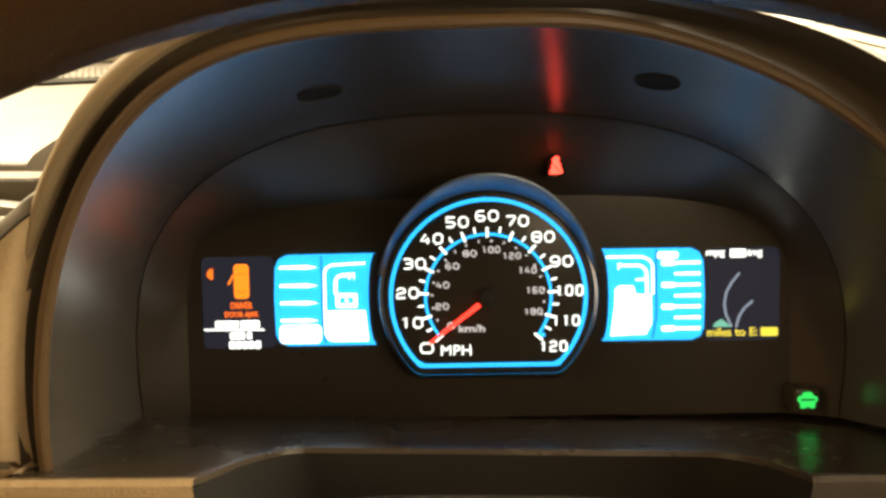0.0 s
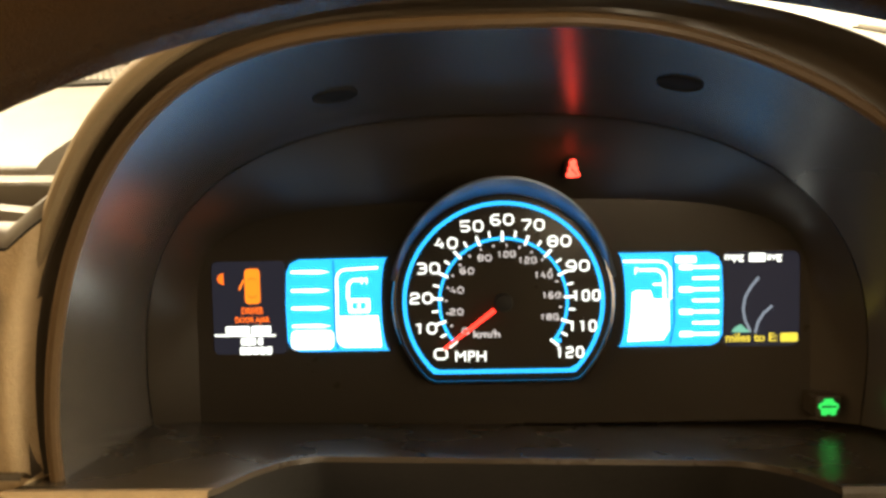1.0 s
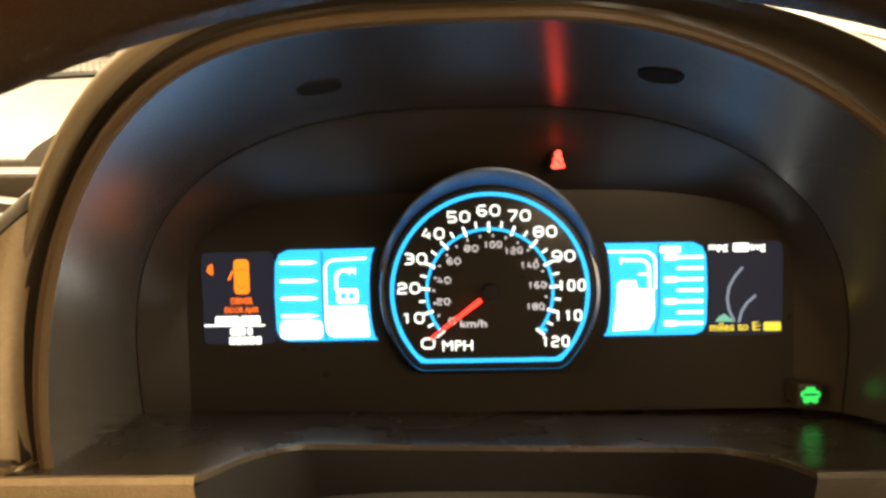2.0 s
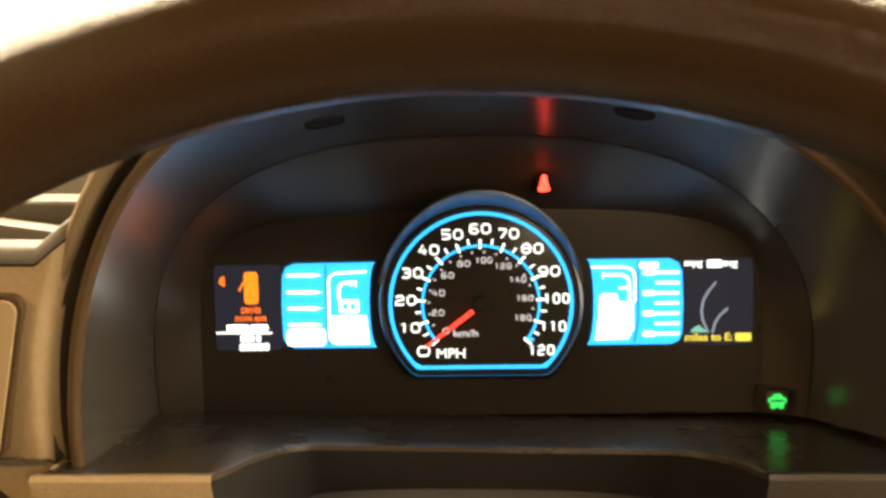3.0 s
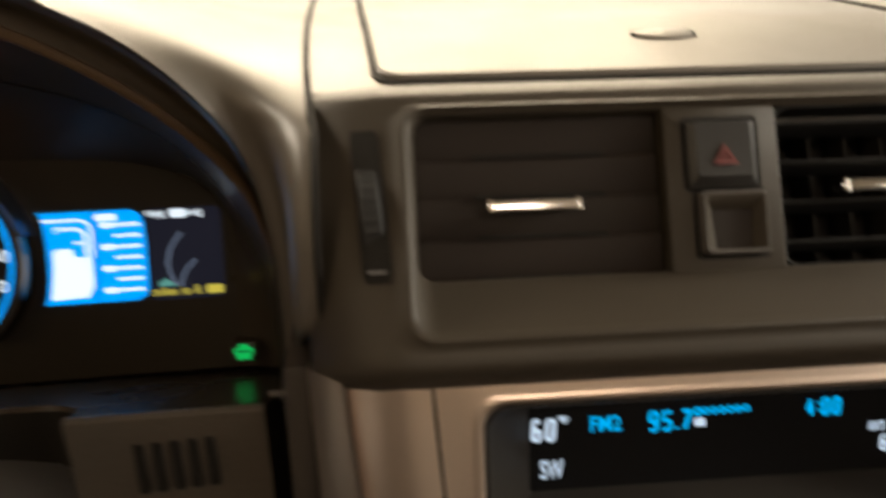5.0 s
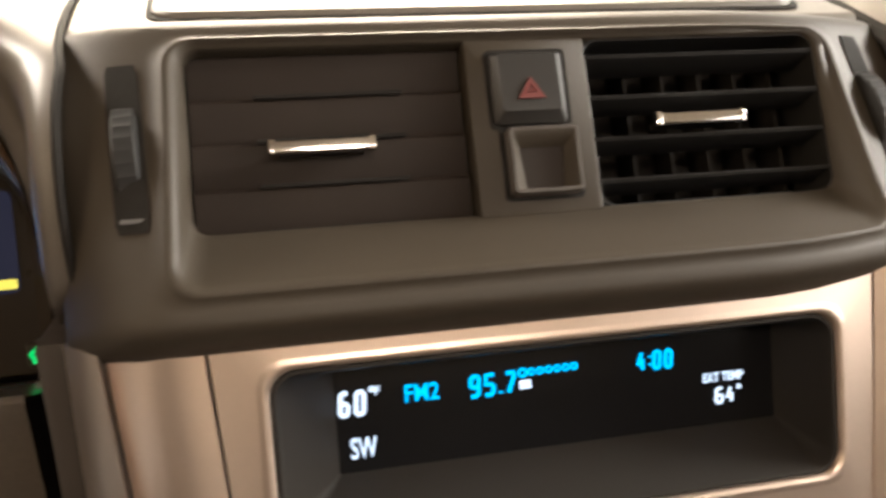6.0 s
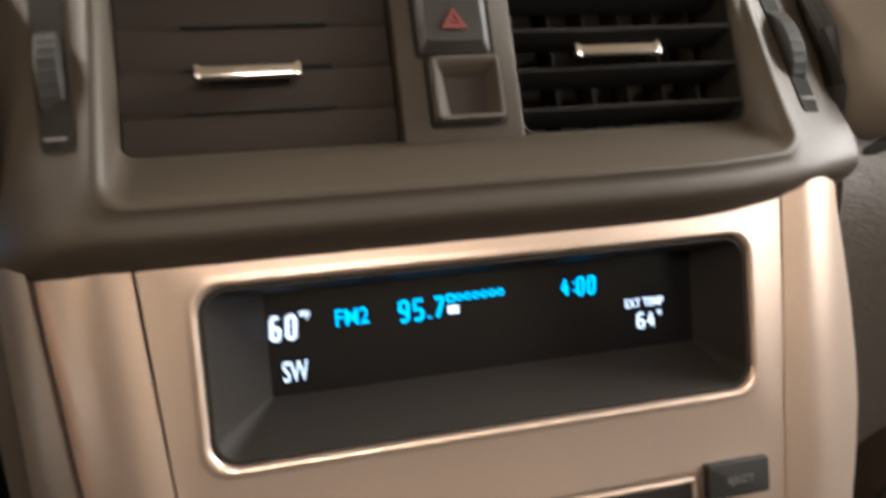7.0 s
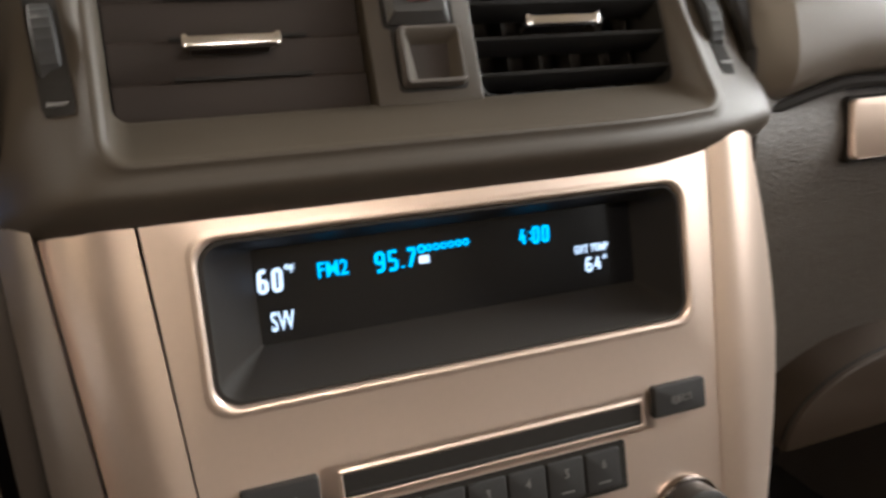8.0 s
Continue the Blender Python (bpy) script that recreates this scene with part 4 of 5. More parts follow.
def front_rows(x):
    f = shelf_edge(x)
    return [(f, shelf_z(f) - 0.0028), (f + 0.001, shelf_z(f) - 0.02), (f + 0.004, 0.86), (f + 0.012, 0.80), (f + 0.03, 0.70)]


def rolled_rows(x):
    """The front below the shelf, rolling over its edge."""
    f = shelf_edge(x)
    return [(f + 0.0060, shelf_z(f + 0.006) + 0.0003), (f + 0.0035, shelf_z(f + 0.0035) + 0.0007), (f + 0.0012, shelf_z(f) + 0.0002), (f - 0.0004, shelf_z(f) - 0.0016), (f - 0.0006, shelf_z(f) - 0.004)] + front_rows(x)[1:]


part("shelf", shelf_strip(-0.1680, 0.2025, 110, floor_rows), SHELF, surround, "dark brown sloping shelf with a soft sheen")
part("left_floor", shelf_strip(-0.1950, -0.1680, 4, lambda x: [(y + (0.012 if n > 8 else 0), z) for n, (y, z) in enumerate(floor_rows(x))]), SHELF, surround)
part("right_floor", shelf_strip(0.2025, 0.2180, 4, lambda x: [(y + (0.012 if n > 8 else 0), z) for n, (y, z) in enumerate(floor_rows(x))]), SHELF, surround)
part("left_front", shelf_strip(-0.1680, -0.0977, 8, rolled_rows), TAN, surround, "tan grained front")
part("right_front", shelf_strip(0.1277, 0.2025, 8, rolled_rows), LEDGE_SHADED, surround, "grained front, darkened in colour for shade")
# wall coloured near-black for the shade below the shelf
part("cutout_wall", shelf_strip(-0.0977, 0.1277, 90, front_rows), DEEP, surround, "wall round the column cutout, shade put into its colour")
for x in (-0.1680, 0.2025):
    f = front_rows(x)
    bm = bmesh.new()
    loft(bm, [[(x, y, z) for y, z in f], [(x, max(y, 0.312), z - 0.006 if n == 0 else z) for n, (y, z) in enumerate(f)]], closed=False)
    part("end", bm, LEDGE_SHADED if x > 0 else TAN, surround)
# slots of a small speaker or sensor grille in the right ledge
for k in range(5):
    x = 0.1530 + 0.0068 * k
    yf = shelf_edge(x)
    part("slot", box(bmesh.new(), x - 0.0019, x + 0.0019, yf - 0.0006, yf + 0.004, 0.883, 0.906, 0.0007, 1), DEEP, surround, "dark upright slot")

# ---- steering column and wheel ----
WHEEL = plane_axes((0.0107, 0.0710, 0.9628), (1, 0, 0), (0, math.sin(radians(39.4)), math.cos(radians(39.4))))
wheel = thing("steering_wheel", "brown leather steering wheel with a stitched rim", "steering wheel", WHEEL)
RIM, GRIP = 0.1888, 0.0142
rings = []
for k in range(160):
    a = 2 * math.pi * k / 160
    c, s = math.cos(a), math.sin(a)
    fat = 1.0 + 0.09 * sum(math.exp(-((((math.degrees(a) - at + 180) % 360 - 180) / 17) ** 2)) for at in (31, 149))
    rings.append([((RIM + GRIP * fat * math.cos(t)) * c, (RIM + GRIP * fat * math.cos(t)) * s, GRIP * 1.08 * fat * math.sin(t)) for t in [2 * math.pi * j / 32 for j in range(32)]])
rings.append(rings[0])
rim = part("rim", loft(bmesh.new(), rings), LEATHER, wheel)
for deg in (51.5, 128.5, -20, 200):
    a = radians(deg)
    part("seam", tube(bmesh.new(), [((RIM + (GRIP + 0.0003) * math.cos(t)) * math.cos(a), (RIM + (GRIP + 0.0012) * math.cos(t)) * math.sin(a), GRIP * 1.095 * math.sin(t)) for t in [2 * math.pi * j / 24 for j in range(24)]], 0.0009, 6, closed=True), VENT_BLACK, rim, "dark stitched seam")
bm = bmesh.new()
loft(bm, [[(r * 1.15 * math.cos(t), r * 0.92 * math.sin(t) - 0.012, z) for t in [2 * math.pi * j / 40 for j in range(40)]] for r, z in ((0.070, -0.045), (0.076, -0.020), (0.072, 0.004), (0.060, 0.016), (0.035, 0.022))], cap_first=True, cap_last=True)
part("airbag_cover", bm, BROWN, wheel, "brown padded centre")
for deg in (-8, 188, 270):
    a = radians(deg)
    bm = bmesh.new()
    loft(bm, [[(r * math.cos(a) - w * math.sin(a) * math.cos(t), r * math.sin(a) + w * math.cos(a) * math.cos(t) - 0.006, z + 0.007 * math.sin(t)) for t in [2 * math.pi * j / 12 for j in range(12)]] for r, w, z in ((0.060, 0.030, -0.012), (0.11, 0.024, -0.010), (0.15, 0.021, -0.004), (0.183, 0.028, 0.0))], cap_first=True, cap_last=True)
    part("spoke", bm, BROWN, wheel)

column = thing("steering_column_cover", "brown plastic shroud over the steering column", "column cover")
rings = []
for y, top, w, h in ((0.364, 0.876, 0.128, 0.050), (0.358, 0.8785, 0.128, 0.052), (0.335, 0.884, 0.127, 0.055), (0.28, 0.895, 0.118, 0.055), (0.20, 0.906, 0.098, 0.052), (0.13, 0.915, 0.075, 0.048)):
    rings.append([(0.006 + w * math.copysign(abs(math.cos(t)) ** 0.7, math.cos(t)), y, top - h + h * math.copysign(abs(math.sin(t)) ** 0.55, math.sin(t))) for t in [2 * math.pi * j / 64 for j in range(64)]])
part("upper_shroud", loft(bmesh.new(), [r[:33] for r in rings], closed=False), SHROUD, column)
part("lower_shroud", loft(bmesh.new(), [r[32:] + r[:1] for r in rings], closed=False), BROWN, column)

# ---- middle of the dashboard: vent bezel ----
VENTS = plane_axes((0.385, 0.3045, 0.9765), (1, 0, 0), (0, 0.45, 1))
FACE = plane_axes((0.385, 0.278, 0.9325), (1, 0, 0), (0, 0.24, 1))
bezel = thing("vent_bezel", "taupe moulded surround of the two middle air vents", "vent surround", VENTS)


def bezel_fall(u, v):
    """How far the front falls back towards the two ends, most at the foot of the driver's end."""
    foot = min(1, max(0, (0.024 - v) / 0.050))
    return (0.009 + 0.021 * foot) * max(0, (-0.125 - u) / 0.035) ** 2 + 0.005 * max(0, (u - 0.06) / 0.056) ** 2


def bezel_z(u, v):
    """The front of the surround: leaning, rounded over at its foot and its head."""
    return 0.0228 - 0.2375 * (v + 0.031) - bezel_fall(u, v) - 0.016 * max(0, (-0.031 - v) / 0.0095) ** 2 - 0.012 * max(0, (v - 0.066) / 0.0086) ** 1.5


def bezel_ring(u0, u1, v0, v1, r, out=0.0, flat=None, ledge=None):
    loop = rounded(u0, u1, v0, v1, r, 8)
    fine = []
    for k, (x, y) in enumerate(loop):
        fine.append((x, y))
        if k % 9 == 8:
            nx, ny = loop[(k + 1) % len(loop)]
            fine += [(x + (nx - x) * j / 16, y + (ny - y) * j / 16) for j in range(1, 16)]
    ring = []
    for x, y in fine:
        if flat is not None:
            z = flat
        elif ledge:
            z = max(0.0012, ledge[0] + (ledge[1] - ledge[0]) * (y - v0) / (v1 - v0) - bezel_fall(x, y))
        else:
            z = bezel_z(x, y) + out
        ring.append((x, y + 0.0100 * min(1, max(0, (x - 0.06) / 0.093)) ** 2 * min(1, max(0, -y / 0.02)), z))
    return ring


rings = [
    bezel_ring(-0.1195, 0.1115, -0.0030, 0.0580, 0.006, flat=-0.012),
    bezel_ring(-0.1195, 0.1115, -0.0030, 0.0580, 0.006, flat=0.0),
    bezel_ring(-0.1200, 0.1122, -0.0040, 0.0585, 0.006, flat=0.001),
    bezel_ring(-0.1207, 0.1150, -0.0206, 0.0590, 0.007, ledge=(0.0200, 0.0012)),
    bezel_ring(-0.1216, 0.1165, -0.0218, 0.0598, 0.008, out=0.0006),
    bezel_ring(-0.1226, 0.1178, -0.0228, 0.0604, 0.009, out=0.0019),
    bezel_ring(-0.1240, 0.1194, -0.0238, 0.0610, 0.0095, out=0.0024),
    bezel_ring(-0.1256, 0.1210, -0.0249, 0.0617, 0.010, out=0.0017),
    bezel_ring(-0.1275, 0.1230, -0.0262, 0.0626, 0.011, out=0.0003),
    bezel_ring(-0.1310, 0.1265, -0.0285, 0.0640, 0.011),
    bezel_ring(-0.1380, 0.1340, -0.0318, 0.0660, 0.011),
    bezel_ring(-0.1450, 0.1405, -0.0345, 0.0685, 0.010),
    bezel_ring(-0.1520, 0.1460, -0.0370, 0.0708, 0.009),
    bezel_ring(-0.1570, 0.1500, -0.0390, 0.0728, 0.008),
    bezel_ring(-0.1600, 0.1520, -0.0405, 0.0746, 0.006),
    bezel_ring(-0.1600, 0.1520, -0.0400, 0.0746, 0.006, flat=-0.0550),
]
part("frame", loft(bmesh.new(), rings), BEZEL, bezel, smooth=60)
part("divider", slab(bmesh.new(), rounded(-0.0255, 0.0185, -0.0040, 0.0585, 0.001), -0.012, 0.0012, 0.0006), BEZEL, bezel)
part("duct", box(bmesh.new(), -0.121, 0.114, -0.005, 0.060, -0.060, -0.034), DEEP, bezel, "black duct behind the vents")
part("vent_throat", band(bmesh.new(), rounded(0.0182, 0.1118, -0.0033, 0.0583, 0.0062), rounded(0.0188, 0.1108, -0.0026, 0.0576, 0.0058), -0.033, -0.0004), VENT_BLACK, bezel, "black throat of an open vent")
def wheel_slot(top, foot, width):
    """A dark slot that follows the curve of the surround."""
    rings = []
    for k in range(19):
        t = k / 18
        u, v = top[0] + (foot[0] - top[0]) * t, top[1] + (foot[1] - top[1]) * t
        w = width * min(1, 0.82 + 3 * min(t, 1 - t))
        rings.append([(x, v, bezel_z(x, v) + dz) for x, dz in ((u - w, -0.004), (u - w, 0.0005), (u, 0.0005), (u + w, 0.0005), (u + w, -0.004))])
    part("wheel_slot", loft(bmesh.new(), rings, closed=False), DEEP, bezel, "dark slot of a thumbwheel")


wheel_slot((-0.1378, 0.0530), (-0.1340, -0.0035), 0.0052)
wheel_slot((0.1328, 0.0590), (0.1352, -0.0030), 0.0044)


def thumbwheel(m):
    w = thing("thumbwheel", "black ribbed thumbwheel beside an air vent", "thumbwheel", m, group="vent thumbwheels")
    bm = bmesh.new()
    n = 72
    loft(bm, [[(x, (r + (0.0005 if k % 2 else 0.0) * rib) * math.cos(2 * math.pi * k / n), (r + (0.0005 if k % 2 else 0.0) * rib) * math.sin(2 * math.pi * k / n)) for k in range(n)] for x, rib, r in ((-0.0039, 0, 0.0220), (-0.0035, 0.5, 0.0229), (-0.0028, 1, 0.0232), (0.0028, 1, 0.0232), (0.0035, 0.5, 0.0229), (0.0039, 0, 0.0220))], cap_first=True, cap_last=True)
    part("disc", bm, VENT_BLACK, w, smooth=25)
    return w


wheel_l = thumbwheel(VENTS @ pose(-0.1358, 0.0205, -0.0100, 0, 0, 4))
copy_thing(wheel_l, VENTS @ pose(0.1340, 0.0235, -0.0160, 0, 0, 2.5))
for u, v in ((-0.1342, 0.0005), (0.1350, 0.0030)):
    mark = part("wheel_mark", box(bmesh.new(), -0.0034, 0.0034, -0.0006, 0.0006, 0.0, 0.0009), GREY_PRINT, bezel, "pale tick mark")
    mark.matrix_local = pose(u, v, bezel_z(u, v) + 0.0002)


def vent(name, x0, x1, tilt, label, bar, rise=0.0):
    """An air vent: four wide slats, fins behind them and a bright tab."""
    v = thing("air_vent", label, "air vent", VENTS, group="middle air vents")
    y0, y1 = -0.0030, 0.0578
    step = (y1 - y0) / 4
    for k in range(4):
        bm = bmesh.new()
        deep = 0.0160
        t = 0.0016
        loft(bm, [[(x, -deep / 2, 0), (x, -deep / 2 + 0.002, t / 2), (x, deep / 2 - 0.001, t / 2), (x, deep / 2, 0), (x, deep / 2 - 0.001, -t / 2), (x, -deep / 2 + 0.002, -t / 2)] for x in (x0 + 0.0008, x1 - 0.0008)], cap_first=True, cap_last=True)
        ob = part("slat", bm, SLAT if tilt < 30 else VENT_BLACK, v)
        ob.matrix_local = pose(0, y0 + step * (k + 0.5), -0.0075, tilt)
        if tilt < 30:
            notch = part("slat_lip", box(bmesh.new(), x0 + 0.022, x1 - 0.022, -0.0003, 0.0011, -0.0012, 0.0004, 0.0003, 1), DEEP, v)
            notch.matrix_local = pose(0, y0 + step * k, -0.0045)
    for k in range(6):
        x = x0 + (x1 - x0) * (k + 0.5) / 6
        part("fin", box(bmesh.new(), x - 0.0007, x + 0.0007, y0, y1, -0.033, -0.018), DEEP, v)
    tab = part("tab", box(bmesh.new(), bar - 0.0162, bar + 0.0162, 0.0212 + rise, 0.0254 + rise, 0.0010, 0.0052, 0.0011, 3), CHROME, v, "bright chrome tab")
    for sx in (-1, 1):
        part("tab_end", box(bmesh.new(), bar + sx * 0.0162 - 0.0012, bar + sx * 0.0162 + 0.0012, 0.0208 + rise, 0.0258 + rise, 0.0008, 0.0056, 0.0009, 2), CHROME, tab)
    part("tab_foot", box(bmesh.new(), bar - 0.014, bar + 0.014, 0.0222 + rise, 0.0244 + rise, -0.008, 0.0012), BLACK, tab)
    return v


vent("left", -0.1195, -0.0255, 8, "brown air vent with its slats closed and a chrome tab", -0.0765)
vent("right", 0.0185, 0.1115, 78, "black air vent with open slats and a chrome tab", 0.0582, 0.0030)

button = thing("hazard_button", "black hazard button with a red triangle", "button", VENTS @ pose(-0.0042, 0.0402, 0.0010))
part("surround", band(bmesh.new(), rounded(-0.0148, 0.0148, -0.0142, 0.0142, 0.002), rounded(-0.0132, 0.0132, -0.0130, 0.0130, 0.0018), -0.004, 0.0008), DEEP, button)
bm = bmesh.new()
loft(bm, [[(x, y, z + dz * (y + 0.013) / 0.026) for x, y in rounded(-w, w, -h, h2, 0.0015, 4)] for w, h, h2, z, dz in ((0.0130, 0.0128, 0.0128, -0.003, 0), (0.0130, 0.0128, 0.0128, 0.0015, 0.0), (0.0105, 0.0090, 0.0118, 0.0048, -0.0012))], cap_last=True)
part("cap", bm, BLACK, button)
part("triangle", band(bmesh.new(), [(-0.0048, -0.0048), (0.0048, -0.0048), (0.0, 0.0028)], [(-0.0019, -0.0030), (0.0019, -0.0030), (0.0, 0.0002)], 0.0036, 0.0053), RED_PRINT, button, "dull red warning triangle")
part("triangle_core", slab(bmesh.new(), [(-0.0011, -0.0026), (0.0011, -0.0026), (0.0, -0.0008)], 0.0036, 0.0053), RED_PRINT, button)
blank = thing("blank_button", "taupe blanking button with a sunken square centre", "button", VENTS @ pose(-0.0020, 0.0138, 0.0010))
part("surround", band(bmesh.new(), rounded(-0.0142, 0.0142, -0.0132, 0.0132, 0.002), rounded(-0.0128, 0.0128, -0.0120, 0.0120, 0.0018), -0.004, 0.0008), DEEP, blank)
bm = bmesh.new()
loft(bm, [[(x, y, z) for x, y in rounded(-w, w, -h0, h1, r, 4)] for w, h0, h1, r, z in ((0.0127, 0.0119, 0.0119, 0.002, -0.003), (0.0127, 0.0119, 0.0119, 0.002, 0.0044), (0.0120, 0.0112, 0.0114, 0.0018, 0.0058), (0.0112, 0.0102, 0.0104, 0.0012, 0.0058))])
part("cap", bm, BROWN, blank)
well = [[(x * (1.0 + lean * (y + 0.0098)), y, z) for x, y in rounded(-w, w, -h0, h1, r, 4)] for w, h0, h1, r, z, lean in ((0.0112, 0.0102, 0.0104, 0.0012, 0.0058, 0), (0.0108, 0.0099, 0.0086, 0.0010, 0.0052, 0), (0.0064, 0.0098, 0.0052, 0.0006, 0.0010, 14))]
part("well", loft(bmesh.new(), well), BEZEL, blank, "taupe bevelled sides of the well")
part("well_floor", slab(bmesh.new(), [(x * 1.03, y - 0.0001) for x, y, z in well[-1]], -0.0020, 0.0014), SLAT, blank, "dark sunken floor")

# ---- centre stack: faceplate, display, disc slot, keys, side pillars ----
stack = thing("centre_stack_panel", "champagne metallic faceplate of the centre stack", "radio faceplate", FACE)
L0, R0 = -0.1172, 0.1128


def plate(bm, outer, inner, depth=0.004, ease=1.0):
    cx = (inner[0][0] + inner[len(inner) // 2][0]) / 2
    cy = (inner[0][1] + inner[len(inner) // 2][1]) / 2

    def grow(loop, d):
        return [(x + math.copysign(d, x - cx), y + math.copysign(d, y - cy)) for x, y in loop]

    lip = [(0.0040, 0.0), (0.0034, 0.0001), (0.0026, 0.0005), (0.0018, 0.0006), (0.0010, 0.0004), (0.0004, -0.0002), (0.0, -0.0014), (0.0, -0.0026)]
    return loft(bm, [[(x, y, -depth) for x, y in outer], [(x, y, 0.0) for x, y in outer]] + [[(x, y, z) for x, y in grow(inner, d * ease)] for d, z in lip])


upper_outer = [(x + (0.0075 * min(1, max(0, (0.0125 - y) / 0.091)) if x < 0 else -0.0015 * min(1, max(0, (0.0125 - y) / 0.091))), y) for x, y in rounded(L0, R0, -0.0785, 0.0240, 0.0005, 8)]
part("upper_plate", plate(bmesh.new(), upper_outer, rounded(-0.0994, 0.0980, -0.0551, 0.0032, 0.0090, 8)), SILVER, stack, smooth=60)
bm = bmesh.new()
loft(bm, [[(x, y, z) for x, y in ((L0 + 0.0075, -0.0785), (R0 - 0.0015, -0.0785), (0.1078, -0.24), (-0.0960, -0.24))] for z in (-0.004, 0.0)], cap_first=True, cap_last=True)
part("lower_plate", bm, SILVER, stack)
screen = thing("centre_display", "black recessed display with pale blue characters", "display", FACE)
rings = [[(x, y, z) for x, y in rounded(u0, u1, v0, v1, r, 8)] for u0, u1, v0, v1, r, z in (
    (-0.0996, 0.0982, -0.0553, 0.0034, 0.0090, -0.0024), (-0.0990, 0.0976, -0.0547, 0.0029, 0.0086, -0.0010), (-0.0978, 0.0964, -0.0536, 0.0018, 0.0080, -0.0010), (-0.0962, 0.0948, -0.0521, 0.0004, 0.0072, -0.0045),
    (-0.0790, 0.0905, -0.0410, -0.0035, 0.0010, -0.0268), (-0.0785, 0.0900, -0.0405, -0.0040, 0.0008, -0.0275))]
part("recess", loft(bmesh.new(), rings), RECESS, screen, "black recess wall", smooth=25)
part("glass", slab(bmesh.new(), rounded(-0.0842, 0.0908, -0.0422, -0.0032, 0.0008), -0.030, -0.0272), GLASS, screen, "dark glass")
ZS = -0.0268
figures("character", "60", 0.0094, -0.0728, -0.0162, ZS, VFD_WHITE, screen, width=0.0098, thick=0.17, gap=0.13, slant=0.07)
part("degree", band(bmesh.new(), arc(-0.0658, -0.0118, 0.0011, 0, 345, 12), arc(-0.0658, -0.0118, 0.0004, 0, 345, 12), ZS, ZS + 0.0003), VFD_WHITE, screen)
writing("character", "F", 0.0030, -0.0638, -0.0126, ZS, VFD_WHITE, screen)
writing("character", "FM2", 0.0062, -0.0480, -0.0149, ZS, VFD, screen, width=0.0122)
figures("character", "95.7", 0.0086, -0.0222, -0.0152, ZS, VFD, screen, width=0.0176, thick=0.17, gap=0.13, slant=0.07)
part("level_box", slab(bmesh.new(), rounded(-0.0122, -0.0078, -0.0182, -0.0150, 0.0004), ZS, ZS + 0.0003), VFD_WHITE, screen)
for k in range(7):
    x = -0.0108 + 0.0033 * k
    r = 0.0019 if k == 0 else 0.0015
    part("ring_character", band(bmesh.new(), arc(x, -0.0122 + 0.00005 * k, r, 0, 345, 12), arc(x, -0.0122 + 0.00005 * k, r * 0.45, 0, 345, 12), ZS, ZS + 0.0003), VFD, screen)
figures("character", "4:00", 0.0076, 0.0410, -0.0132, ZS, VFD, screen, width=0.0146, thick=0.17, gap=0.13, slant=0.07)
writing("character", "EXT TEMP", 0.0034, 0.0690, -0.0226, ZS, VFD_WHITE, screen, width=0.0168)
figures("character", "64", 0.0066, 0.0692, -0.0298, ZS, VFD_WHITE, screen, width=0.0082, thick=0.17, gap=0.13, slant=0.07)
part("degree", band(bmesh.new(), arc(0.0752, -0.0272, 0.0010, 0, 345, 12), arc(0.0752, -0.0272, 0.0004, 0, 345, 12), ZS, ZS + 0.0003), VFD_WHITE, screen)
writing("character", "SW", 0.0076, -0.0698, -0.0322, ZS, VFD_WHITE, screen, width=0.0092)

player = thing("disc_player", "narrow black disc slot in a pale metallic frame", "disc player", FACE)
part("frame", plate(bmesh.new(), rounded(-0.0676, 0.0762, -0.1000, -0.0835, 0.0008, 8), rounded(-0.0590, 0.0692, -0.0962, -0.0878, 0.0010, 8), 0.002, 0.55), SILVER, player, smooth=60)
part("slot", slab(bmesh.new(), rounded(-0.0606, 0.0701, -0.0968, -0.0876, 0.001), -0.003, 0.0003), DEEP, player, "black slot")
part("slot_lip", box(bmesh.new(), -0.0582, 0.0684, -0.0964, -0.0946, -0.002, 0.0008, 0.0006, 2), VENT_BLACK, player)


def key(name, label, x0, x1, y0, y1, high=0.0034):
    k = thing(name, label, "button", FACE @ pose((x0 + x1) / 2, (y0 + y1) / 2, 0), group="radio keys")
    w, h = (x1 - x0) / 2, (y1 - y0) / 2
    bm = bmesh.new()
    loft(bm, [[(x, y, z) for x, y in rounded(-a, a, -b, b, 0.0012, 4)] for a, b, z in ((w, h, -0.001), (w, h, high - 0.0010), (w - 0.0004, h - 0.0004, high - 0.0003), (w - 0.0014, h - 0.0014, high))], cap_last=True)
    part("cap", bm, VENT_BLACK, k)
    return k


eject = key("eject_button", "black oblong eject button", 0.0748, 0.1012, -0.0950, -0.0812)
writing("caption", "EJECT", 0.0036, 0.0005, -0.0005, 0.0035, GREY_PRINT, eject, width=0.0108)
load = key("load_button", "black oblong button with worn grey lettering", -0.0962, -0.0684, -0.0992, -0.0845)
part("caption", slab(bmesh.new(), rounded(-0.0055, 0.0055, -0.0024, 0.0012, 0.0005), 0.0034, 0.0037), GREY_PRINT, load)
